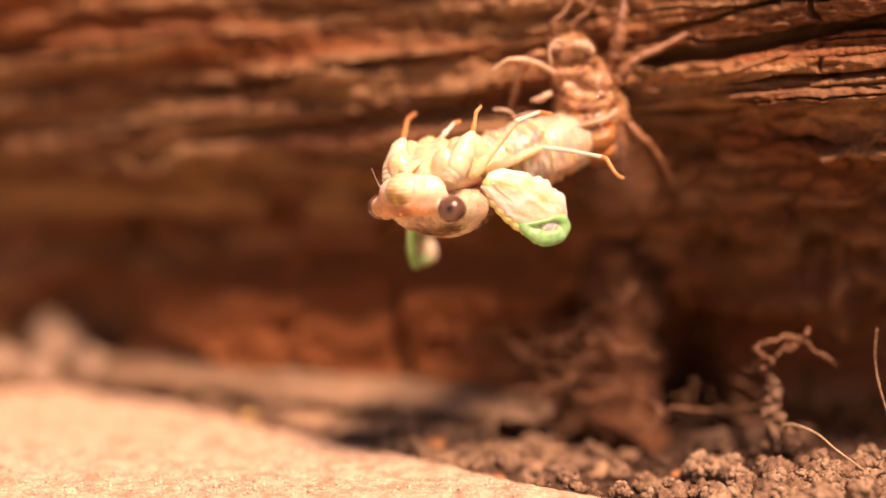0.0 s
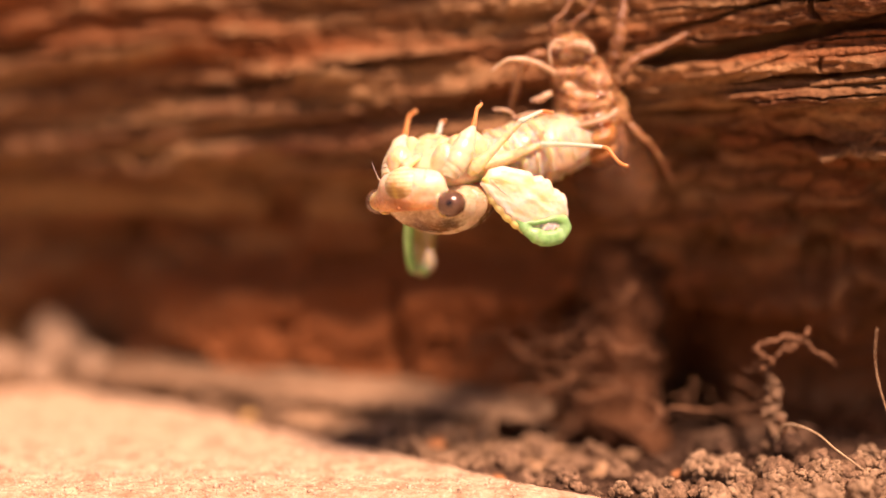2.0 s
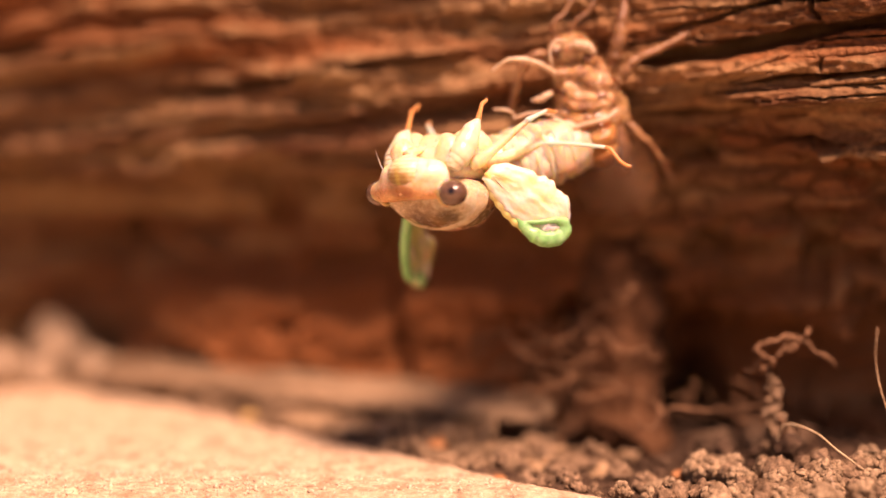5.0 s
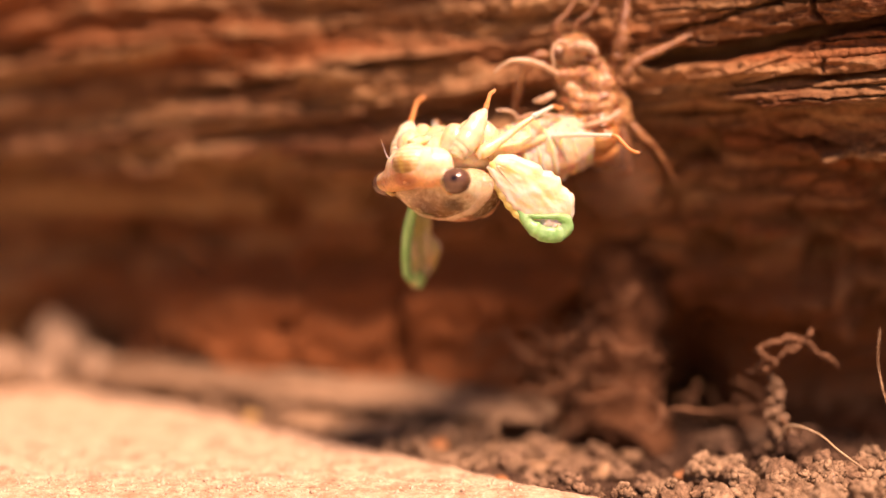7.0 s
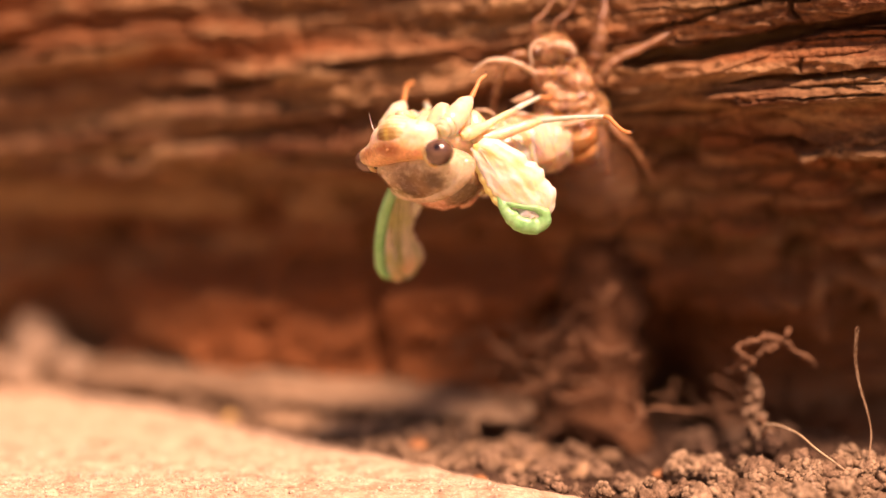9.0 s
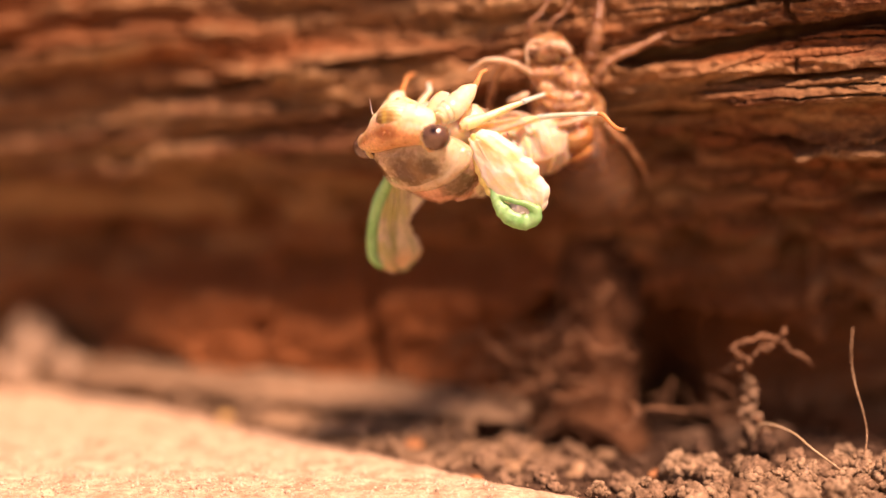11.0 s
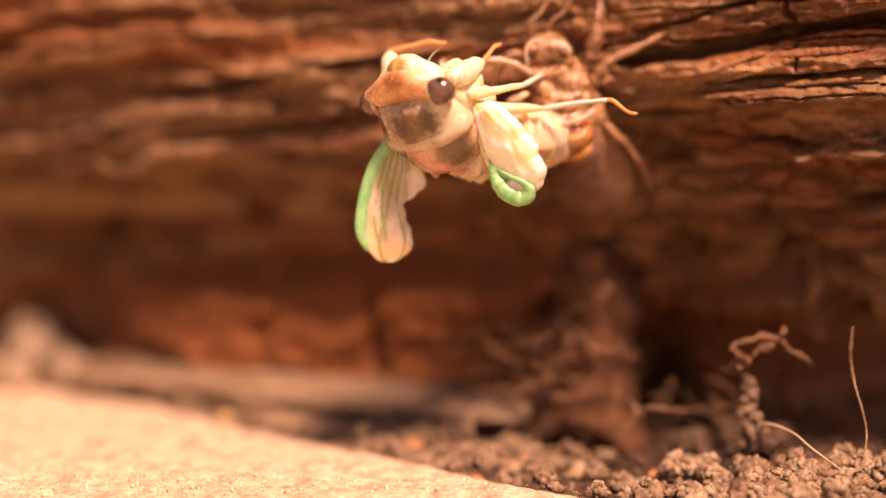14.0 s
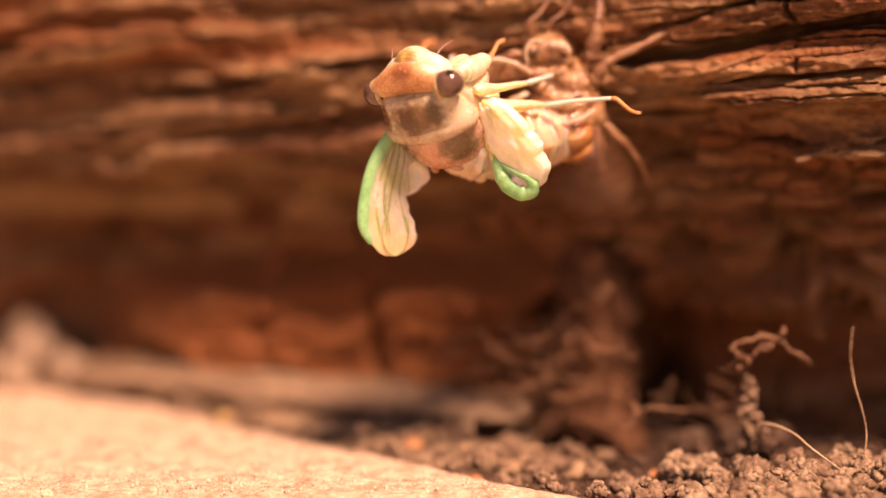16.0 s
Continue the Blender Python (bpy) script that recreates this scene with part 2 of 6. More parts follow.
def part(name, shape, material, parent, label="", melt=0.0):
    """Links a shape (vertices, faces) as one mesh object under a thing or a part. melt: the grain at which its lumps flow together."""
    ob = new(name, mesh(name, shape[0], shape[1], material))
    ob.parent = parent
    if melt:
        rm = ob.modifiers.new("melt", "REMESH")
        rm.mode, rm.voxel_size, rm.use_smooth_shade = "VOXEL", melt, True
        sm = ob.modifiers.new("soften", "SMOOTH")
        sm.factor, sm.iterations = 0.5, 10
    return tagged(ob, label)


def grid_faces(rows, cols, wrap=False):
    k = np.arange(rows * cols).reshape(rows, cols)
    if wrap:
        k = np.concatenate([k, k[:, :1]], 1)
    return np.stack([k[:-1, :-1], k[:-1, 1:], k[1:, 1:], k[1:, :-1]], -1).reshape(-1, 4).tolist()


def spline(points, n):
    """n points along a smooth curve through the rows given (Catmull-Rom)."""
    p = np.array(points, float)
    p = np.vstack([2 * p[0] - p[1], p, 2 * p[-1] - p[-2]])
    out = []
    for q in np.linspace(0, len(points) - 1 - 1e-9, n):
        i, f = int(q), q - int(q)
        a, b, c, d = p[i], p[i + 1], p[i + 2], p[i + 3]
        out.append(0.5 * (2 * b + (c - a) * f + (2 * a - 5 * b + 4 * c - d) * f * f + (3 * b - a - 3 * c + d) * f ** 3))
    return np.array(out)


def loft(sections, along="y", rings=36, around=36, rough=0.0, seed=1, unit=0.001):
    """A rounded closed body: sections (place along the axis, centre across, centre height, half width, half height up, half height down)."""
    s = spline(sections, rings)
    ang = np.linspace(0, 2 * math.pi, around, endpoint=False)
    ca, sa = np.cos(ang)[None], np.sin(ang)[None]
    across = s[:, 1:2] + np.maximum(s[:, 3:4], 0.01) * ca
    high = s[:, 2:3] + np.where(sa > 0, np.maximum(s[:, 4:5], 0.01), np.maximum(s[:, 5:6], 0.01)) * sa
    axis = np.repeat(s[:, :1], around, 1)
    if rough:
        k = 1 + rough * fbm(axis * 0.6 + 40, ang[None] * 3 + 0 * axis, 3, seed)
        across, high = s[:, 1:2] + (across - s[:, 1:2]) * k, s[:, 2:3] + (high - s[:, 2:3]) * k
    v = np.stack([axis, across, high] if along == "x" else [across, axis, high], -1).reshape(-1, 3) * unit
    f = grid_faces(rings, around, True)
    f += [list(range(around))[::-1], [(rings - 1) * around + j for j in range(around)]]
    return v, f


def tube(points, radii, n=48, around=10, unit=0.001, flat=1.0, rough=0.0):
    """A rounded rod along a smooth curve, with a radius for every point."""
    rows = spline([(*p, r) for p, r in zip(points, radii)], n)
    c, rad = rows[:, :3], np.maximum(rows[:, 3], 1e-4)
    if rough:
        q = np.linspace(0, len(points) * 3.0, n)
        rad = rad * (1 + rough * fbm(q * 0.9, q * 0 + c[0, 0], 3, 91))
        c = c + (rough * rad)[:, None] * np.stack([fbm(q, q * 0 + 3 + k, 2, 92 + k) for k in range(3)], -1)
    tan = np.gradient(c, axis=0)
    tan /= np.linalg.norm(tan, axis=1)[:, None] + 1e-12
    ref = np.array([0.13, 0.2, 0.97])
    v = []
    for i in range(n):
        ref = ref - tan[i] * (ref @ tan[i])
        ref /= np.linalg.norm(ref)
        side = np.cross(tan[i], ref)
        for k in range(around):
            a = 2 * math.pi * k / around
            k2 = 1.0 if not rough else 1 + 0.5 * rough * noise.noise(Vector((i * 0.35, math.cos(a) * 1.3, math.sin(a) * 1.3)))
            v.append(c[i] + k2 * rad[i] * (math.cos(a) * side + math.sin(a) * flat * ref))
    f = grid_faces(n, around, True)
    f += [list(range(around))[::-1], [(n - 1) * around + j for j in range(around)]]
    return np.array(v) * unit, f


def ico(level):
    bm = bmesh.new()
    bmesh.ops.create_icosphere(bm, subdivisions=level, radius=1)
    v, f = np.array([p.co[:] for p in bm.verts]), [[q.index for q in p.verts] for p in bm.faces]
    bm.free()
    return v, f


ICO = {k: ico(k) for k in (1, 2, 3, 4)}


def ball(centre, radii, level=3, rough=0.0, freq=1.5, seed=0, unit=0.001):
    v, f = ICO[level]
    k = 1.0
    if rough:
        k = 1 + rough * np.array([noise.fractal(Vector(p) * freq + Vector((seed * 7.7, seed * 3.1, 2.2)), 1.0, 2.0, 4) for p in v])[:, None]
    return (v * k * np.array(radii) + np.array(centre)) * unit, f


def joined(shapes):
    vs, fs, n = [], [], 0
    for v, f in shapes:
        vs.append(v)
        fs += [[i + n for i in q] for q in f]
        n += len(v)
    return np.concatenate(vs), fs


def empty(name, m, **tags):
    ob = new(name)
    ob.matrix_basis = m
    ob.empty_display_size = 0.005
    return tagged(ob, **tags)


# ---- ground: soil out to the horizon ----
SLAB_A, SLAB_B = np.array([-0.085, 0.341]), np.array([0.0246, 0.2426])   # the slab's far edge
SLAB_D = (SLAB_B - SLAB_A) / np.linalg.norm(SLAB_B - SLAB_A)
SLAB_N = np.array([-SLAB_D[1], SLAB_D[0]])                               # away from the slab, to the log


def soil_height(x, y):
    off = (x - SLAB_A[0]) * SLAB_N[0] + (y - SLAB_A[1]) * SLAB_N[1]
    h = -0.0028 + 0.0022 * step(x, 0.03, 0.0) + 0.0016 * fbm(x * 60, y * 60, 4, 3) + 0.0012 * fbm(x * 220, y * 220, 3, 9)
    h = h + 0.0024 * np.exp(-(((x - 0.058) / 0.022) ** 2 + ((y - 0.255) / 0.014) ** 2))
    h = h + 0.002 * np.exp(-(((x - 0.052) / 0.022) ** 2 + ((y - 0.287) / 0.012) ** 2))
    h = h + 0.0012 * np.exp(-(((x - 0.09) / 0.03) ** 2 + ((y - 0.275) / 0.03) ** 2))
    h = h * step(off, -0.004, 0.0005) + (1 - step(off, -0.004, 0.0005)) * -0.008
    near = np.exp(-((x / 0.6) ** 2 + ((y - 0.3) / 0.6) ** 2))
    return h * near + (1 - near) * -0.006


def spread(lo, hi, n, reach, m):
    core = np.linspace(lo, hi, n)
    out = np.geomspace(0.002, reach, m)
    return np.concatenate([(lo - out)[::-1], core, hi + out])


gx, gy = spread(-0.12, 0.12, 240, 400, 26), spread(0.2, 0.4, 200, 400, 26)
X, Y = np.meshgrid(gx, gy)
ground = new("ground", mesh("ground", np.stack([X, Y, soil_height(X, Y)], -1).reshape(-1, 3), grid_faces(len(gy), len(gx)), M_SOIL))
tagged(ground, "dark brown crumbly garden soil", "ground", kind="structure")


# ---- slab ----
def build_slab():
    """A sandy concrete slab: a grained top, an irregular worn edge towards the soil, 40 mm thick."""
    a, b = SLAB_A, SLAB_D
    u = np.concatenate([np.linspace(-0.02, 0.24, 420), np.linspace(0.25, 1.2, 12)])
    w = np.concatenate([[0.0, 0.0, 0.0], np.geomspace(0.0006, 0.17, 220), [0.3, 0.6, 1.2]])
    U, Wd = np.meshgrid(u, w)
    wob = 0.0012 * fbm(U * 40, U * 0, 3, 5) + 0.0005 * fbm(U * 300, U * 0, 3, 8)
    Z = 0.00014 * fbm(U * 800, Wd * 800, 3, 11) + 0.0005 * fbm(U * 30, Wd * 30, 2, 12)
    Z -= 0.0009 * np.exp(-Wd / 0.0016)
    Z -= 0.0007 * step(fbm(U * 160, Wd * 160, 2, 21), 0.5, 0.75)
    Z[0], Z[1], Z[2] = -0.04, -0.012, -0.0028
    off = -(Wd + 0) + wob * np.exp(-Wd / 0.02)
    off[0] -= 0.001
    x = a[0] + U * b[0] + off * SLAB_N[0]
    y = a[1] + U * b[1] + off * SLAB_N[1]
    v = np.stack([x, y, Z], -1).reshape(-1, 3)
    rows, cols = len(w), len(u)
    f = grid_faces(rows, cols)
    n = len(v)
    low = v[[(rows - 1) * cols, rows * cols - 1]].copy()
    low[:, 2] = -0.04
    v = np.concatenate([v, low])
    f.append([(rows - 1) * cols + i for i in range(cols)] + [n + 1, n])
    f.append([0, cols - 1, n + 1, n])
    ob = new("concrete_slab", mesh("concrete_slab", v, f, M_SLAB))
    tagged(ob, "pale sandy concrete slab with a worn edge, in full light", "slab", kind="structure")


build_slab()

# ---- log ----
LOG_TURN, LOG_TILT, LOG_R = radians(21), radians(3), 0.1
LOG_AX = Vector((math.cos(LOG_TURN) * math.cos(LOG_TILT), -math.sin(LOG_TURN) * math.cos(LOG_TILT), math.sin(LOG_TILT)))
LOG_N = Vector((-math.sin(LOG_TURN), -math.cos(LOG_TURN), 0))
LOG_UP = LOG_N.cross(LOG_AX) if LOG_N.cross(LOG_AX).z > 0 else LOG_AX.cross(LOG_N)
LOG_C = Vector((0.0332, 0.3774, 0.068))
LOG_M = Matrix.Translation(LOG_C) @ Matrix((LOG_AX, LOG_N, LOG_UP)).transposed().to_4x4()


def split(s, v, knots, half, depth):
    """A crack along the grain: knots are (s, degrees) of its middle line, half its half width at each knot."""
    ks, kd = np.array([k[0] for k in knots]), np.array([k[1] for k in knots])
    mid = np.interp(s, ks, np.radians(kd) * LOG_R) + 0.0006 * fbm(s * 150, s * 0, 3, 31)
    hw = np.interp(s, ks, half, 0, half[-1]) * (1 + 0.5 * fbm(s * 220, s * 0 + 4, 2, 37))
    hw = np.where(s < ks[0], 0, hw)
    return -depth * (1 - step(np.abs(v - mid), hw * 0.6 + 1e-6, hw * 1.15 + 2e-5)) * (hw > 0)


def log_relief(s, th):
    """Height of the log's surface over the round, metres, at s along it and th degrees round it."""
    v = np.radians(th) * LOG_R
    warp = 0.003 * fbm(s * 14 + 3, v * 12, 3, 40) + 0.0009 * fbm(s * 70, v * 50, 2, 44)
    vw = v + warp
    low = 0.8 + 0.5 * fbm(s * 30, s * 0, 2, 46) + 0.35 * (1 - step(s, -0.05, -0.025))
    brow = 6.0 * step(s, -0.005, 0.045)
    h = -0.0088 * step(th - brow, -13.5, -17.5) * low + 0.006 * step(th, -25.5, -28.5) * low * (1 - 0.75 * step(s, -0.005, 0.03))
    h = h - 0.0022 * step(s, 0.018, 0.045) * step(th, -11, -18) - 0.0045 * np.exp(-((th + 27 + 0.8 * vnoise(s * 60, s * 0, 47)) / 0.9) ** 2) * (1 - step(s, 0.008, 0.02))
    ledge = (1 - step(s + 0.003 * vnoise(th * 0.7, s * 0, 45), 0.01, 0.024)) * step(s, -0.076, -0.064) * step(th + 0.6 * vnoise(s * 90, s * 0, 47), -27.4, -28.4)   # the upright lower layer
    drop = LOG_R * (np.tan(np.radians(np.clip(-th, 0, 48))) - math.tan(radians(28)))
    upright = (LOG_R * math.cos(radians(28)) + 0.0002 + 0.05 * drop) / np.cos(np.radians(np.clip(th, -48, -20))) - LOG_R
    h = h * (1 - ledge) + ledge * (upright + 0.0012 * fbm(s * 60, v * 90, 3, 48))
    blocks = step(s, 0.03, 0.042) * step(th, -24.5, -27)      # rotted blocks under the brow
    h = h * (1 - 0.6 * blocks) + 0.6 * blocks * (upright - 0.0075)
    h = h - 0.0035 * ledge * (1 - step(np.abs(s + 0.0135 + 0.0015 * vnoise(th * 0.5, s * 0, 49)), 0.0006, 0.0022))      # an upright crack in it
    h = h + 0.0034 * fbm(s * 20, vw * 105, 3, 50)
    right = step(s, 0.015, 0.045)
    fade = (0.45 + 0.55 * step(th, -19, -12)) * (0.85 - 0.3 * right) * (1 - 0.7 * ledge) * (1 - 0.55 * right * step(th, -4.2, -2.6))
    ridge = fbm(s * 34, vw * 210, 3, 55)
    h = h + fade * (0.0016 * ridge - (0.0018 - 0.0008 * right) * (1 - step(np.abs(ridge + 0.12), 0.02, 0.12)))
    h = h + 0.001 * (1 - right) * np.cos((vw - 0.075 * s) * 2 * math.pi / 0.0064 + 1.5 * fbm(s * 12, vw * 40, 2, 58)) * step(th, -20, -13)
    for rate, high, sd in ((150, 0.0032 - 0.0019 * right * step(th, -12, -9), 85), (430, 0.0006 + 0.0001 * right, 87)):      # layers that lap over one another, each with a sharp lower lip
        q = vw * rate + 1.3 * fbm(s * 22, vw * rate * 0.3, 3, sd)
        layer = np.floor(q)
        h = h + fade * high * (1 - (q - layer)) * (0.55 + 0.75 * vnoise(s * 38 + layer * 3.7, layer + 0.5, sd + 1))
    h = h + 0.0035 * np.exp(-(((s + 0.0157) / 0.016) ** 2 + ((th + 6.77) / 2.2) ** 2))
    h = h + (0.0007 - 0.0004 * right) * (1 - 2 * np.abs(fbm(s * 70, vw * 1100, 3, 62)))
    h = h + (0.0007 - 0.0004 * right) * fbm(s * 130, vw * 1500, 4, 65) + (0.0012 - 0.0004 * right) * fbm(s * 330, v * 380, 3, 68) + 0.0006 * fbm(s * 800, v * 1100, 2, 69)
    cell_s, cell_v = s * 105 + 1.6 * fbm(s * 55, vw * 110, 3, 71), vw * 240 + 1.3 * fbm(s * 60, vw * 70, 3, 73)
    cross = vnoise(np.floor(cell_s) + 0.5, np.floor(cell_v) + 0.5, 72)
    gap = np.minimum(np.abs(cell_s - np.round(cell_s)), np.abs(cell_v - np.round(cell_v)) * 0.6)
    h = h + (0.0017 * cross - 0.0022 * (1 - step(gap, 0.02, 0.12))) * (1 - step(th, -15, -9.5)) * (0.3 + 0.7 * step(s, -0.01, 0.03))
    h = h + 0.0003 * right * (1 - 2 * np.abs(fbm(s * 160, vw * 2600, 2, 64))) + 0.0003 * right * fbm(s * 45, vw * 1900, 3, 66)
    pit = fbm(s * 75, vw * 120, 2, 75)
    h = h - 0.005 * step(pit, 0.3, 0.5) * (1 - step(th, -14, -10))
    h = h + split(s, v, [(0.0337, -5.44), (0.0367, -5.43), (0.0489, -4.64), (0.0574, -4.07), (0.0619, -3.68), (0.0711, -3.07), (0.0815, -2.57)], [8e-05, 0.00096, 0.0016, 0.00128, 0.0008, 0.00112, 0.0016], 0.009)
    h = h + split(s, v, [(0.0478, -7.62), (0.0529, -7.31), (0.0612, -7.52), (0.0709, -7.24), (0.0813, -7.18)], [8e-05, 0.0004, 0.0004, 0.00056, 0.00064], 0.005)
    h = h + split(s, v, [(0.0412, -12.13), (0.0505, -13.22), (0.0581, -13.75), (0.0648, -13.97), (0.0729, -13.81)], [8e-05, 0.0004, 0.00056, 0.00048, 0.00048], 0.004)
    h = h + split(s, v, [(-0.1173, -1.91), (-0.0805, -1.84), (-0.0599, -1.63), (-0.0433, -1.12)], [0.00112, 0.00112, 0.0008, 8e-05], 0.005)
    h = h + split(s, v, [(-0.052, -6.36), (-0.0368, -6.06), (-0.0262, -5.45), (-0.0188, -4.47)], [8e-05, 0.0008, 0.0008, 8e-05], 0.005)
    h = h + split(s, v, [(-0.0207, -3.47), (-0.0118, -4.65), (0.001, -3.8)], [8e-05, 0.00072, 0.00016], 0.004)
    h = h + split(s, v, [(-0.078, -9.8), (-0.0618, -9.59), (-0.0461, -9.05), (-0.0289, -8.25)], [8e-05, 0.00064, 0.00064, 8e-05], 0.004)
    h = h + split(s, v, [(-0.0456, -10.86), (-0.0358, -10.7), (-0.023, -9.62), (-0.0107, -9.01)], [8e-05, 0.00064, 0.00048, 8e-05], 0.004)
    h = h + split(s, v, [(0.0326, -10.18), (0.0396, -10.83), (0.0457, -10.7), (0.0509, -10.31)], [0.00016, 0.0008, 0.00048, 8e-05], 0.004)
    h = h + split(s, v, [(0.0379, -3.11), (0.0449, -2.11), (0.0517, -1.23), (0.0576, -0.62)], [8e-05, 0.00032, 0.0004, 0.00032], 0.004)
    h = h + 0.0028 * np.exp(-((th + 6.3) / 1.0) ** 2) * step(s, 0.034, 0.05) + 0.0054 * np.exp(-((th + 9.0) / 1.1) ** 2) * step(s, 0.042, 0.054)
    h = h + 0.0068 * np.exp(-((th + 14.2) / 1.0) ** 2) * step(s + 0.001 * vnoise(th * 3, s * 0, 82), 0.059, 0.062)
    notch = np.abs(s - (0.0608 + 0.0006 * (-1.4 - th) + 0.0004 * vnoise(th * 3, s * 0, 80)))
    h = h - 0.003 * (1 - step(notch, 0.0001, 0.0005)) * step(th, -3.6, -3.2) * (1 - step(th, -1.0, -0.4))
    notch = np.abs(s - (0.0616 + 0.0003 * vnoise(th * 4, s * 0, 81)))
    h = h - 0.002 * (1 - step(notch, 0.00008, 0.0004)) * step(th, -7, -6.6) * (1 - step(th, -5, -4.6))
    h = h - 0.011 * step(s + 0.004 * vnoise(th * 0.8, s * 0, 95), 0.022, 0.036) * step(th + 1.2 * vnoise(s * 160, s * 0, 96), -33.0, -35.5)
    h = h - 0.012 * np.exp(-(((s + 0.074) / 0.016) ** 2 + ((th + 29) / 5) ** 2))
    h = h - 0.007 * step(np.maximum(np.abs(s - 0.0566) / 0.0027, np.abs(th + 29) / 1.7), 1.15, 0.85)
    h = h - 0.006 * step(np.maximum(np.abs(s - 0.0393) / 0.004, np.abs(th + 27.5) / 1.4) + 0.3 * vnoise(s * 500, v * 500, 83), 1.2, 0.8)
    return h


def build_log():
    s = np.concatenate([np.linspace(-0.5, -0.13, 40), np.linspace(-0.128, 0.095, 760), np.linspace(0.1, 0.5, 40)])
    th = np.concatenate([np.linspace(-50, 8, 520), np.linspace(10, 305, 100)])
    S, T = np.meshgrid(s, th)
    rad = LOG_R + log_relief(S, T)
    a = np.radians(T)
    v = np.stack([S, rad * np.cos(a), rad * np.sin(a)], -1)
    v = v.transpose(1, 0, 2).reshape(-1, 3)
    f = grid_faces(len(s), len(th), True)
    f += [list(range(len(th)))[::-1], [(len(s) - 1) * len(th) + j for j in range(len(th))]]
    f = [q[::-1] for q in f]
    ob = new("log", mesh("log", v, f, M_LOG))
    ob.matrix_basis = LOG_M
    tagged(ob, "weathered brown log with deep cracks along the grain, lying on soil", "log")
    for knots, r in (
            ([(0.0414, -6.78), (0.0488, -6.43), (0.0547, -5.57), (0.0573, -5.26)], 0.8),
            ([(0.0491, -7.46), (0.0538, -6.9), (0.0593, -6.22)], 0.6),
            ([(0.0577, -5.6), (0.0639, -5.39), (0.0715, -5.32)], 1.15),
            ([(0.06, -7.97), (0.0653, -7.76), (0.0718, -7.59)], 0.8),
            ([(0.0625, -14.4), (0.068, -13.7), (0.0734, -13.28)], 1.5),
            ([(0.0464, -8.82), (0.0528, -8.43), (0.0578, -8.4)], 0.7),
            ([(0.0453, -2.08), (0.05, -1.65), (0.0542, -1.22)], 0.6),
            ([(0.0529, -2.84), (0.0556, -2.73), (0.0583, -2.91)], 0.5),
            ([(0.051, -9.81), (0.0569, -9.65), (0.0611, -9.54)], 0.6),
            ([(0.0327, -9.67), (0.0388, -10.05), (0.044, -10.66)], 0.7)):
        k = spline(knots, 12)
        rad = LOG_R + log_relief(k[:, 0], k[:, 1])
        rad = (rad + rad.mean()) / 2 + 0.0002
        line = np.stack([k[:, 0], rad * np.cos(np.radians(k[:, 1])), rad * np.sin(np.radians(k[:, 1]))], -1) * 1000
        thick = r * np.interp(np.linspace(0, 1, 12), [0, 0.2, 0.8, 1], [0.15, 1, 0.9, 0.2])
        part("splinter", tube(line, list(thick), 70, 12, flat=0.55, rough=0.16), M_LOG, ob)


build_log()

# ---- the cicada ----
MOVING = {}


def cushion(left, right, length, thick, ruffle, seed, nu=70, nv=40, curl=0.0, lobes=0.0):
    """A soft wing pad: edges given as (share of the length, mm across), with folds that run along it."""
    u = np.linspace(0, 1, nu) ** 0.9
    lo, hi = spline(left, 200), spline(right, 200)
    a, b = np.interp(u, lo[:, 0], lo[:, 1]), np.interp(u, hi[:, 0], hi[:, 1])
    w = np.linspace(0, 1, nv)
    U, Wd = np.meshgrid(u, w, indexing="ij")
    y = a[:, None] * (1 - Wd) + b[:, None] * Wd
    edge = (0.1 + 0.5 * ruffle) * vnoise(U * 18, np.round(Wd) * 9, seed + 5) * (np.abs(Wd - 0.5) * 2) ** 6
    y = y + edge + lobes * (np.abs(np.sin(U * 13 + 0.6)) - 0.5) * step(U, 0.2, 0.4) * step(Wd, 0.6, 1.0) + 0.35 * lobes * (np.abs(np.sin(U * 34)) - 0.5) * step(Wd, 0.3, 0.0)
    body = np.sqrt(np.clip(1 - (2 * Wd - 1) ** 4, 0, 1)) * np.sqrt(np.clip(1 - (2 * U - 1) ** 8, 0, 1))
    fold = ruffle * (0.5 * np.sin(Wd * 10 + 2.2 * vnoise(U * 4, Wd * 3, seed)) * vnoise(U * 3 + 4, Wd * 2, seed + 1) + 0.8 * fbm(U * 5, Wd * 4.5, 3, seed + 2))
    fold = fold + lobes * (0.3 * np.sin(Wd * 11 + 5 * U + 2.5 * vnoise(U * 5, Wd * 4, seed + 8)) * step(U, 0.1, 0.4) + 0.45 * np.abs(np.sin(U * 13 + 0.6)) * step(Wd, 0.5, 0.95)) * 0.7
    lift = curl * (2 * Wd - 1) ** 2
    top = np.stack([U * length, y, lift + body * (thick * 0.5 + fold)], -1).reshape(-1, 3)
    bot = np.stack([U * length, y, lift + body * (-thick * 0.5 + fold * 0.6) - 0.02], -1).reshape(-1, 3)
    f = grid_faces(nu, nv)
    n = nu * nv
    g = [[i + n for i in q][::-1] for q in f]
    k = np.arange(n).reshape(nu, nv)
    rim = np.concatenate([k[0, :], k[1:, -1], k[-1, -2::-1], k[-2:0:-1, 0]]).tolist()
    side = [[rim[i], rim[i - 1], rim[i - 1] + n, rim[i] + n] for i in range(len(rim))]
    return np.concatenate([top, bot]) * 0.001, f + g + side


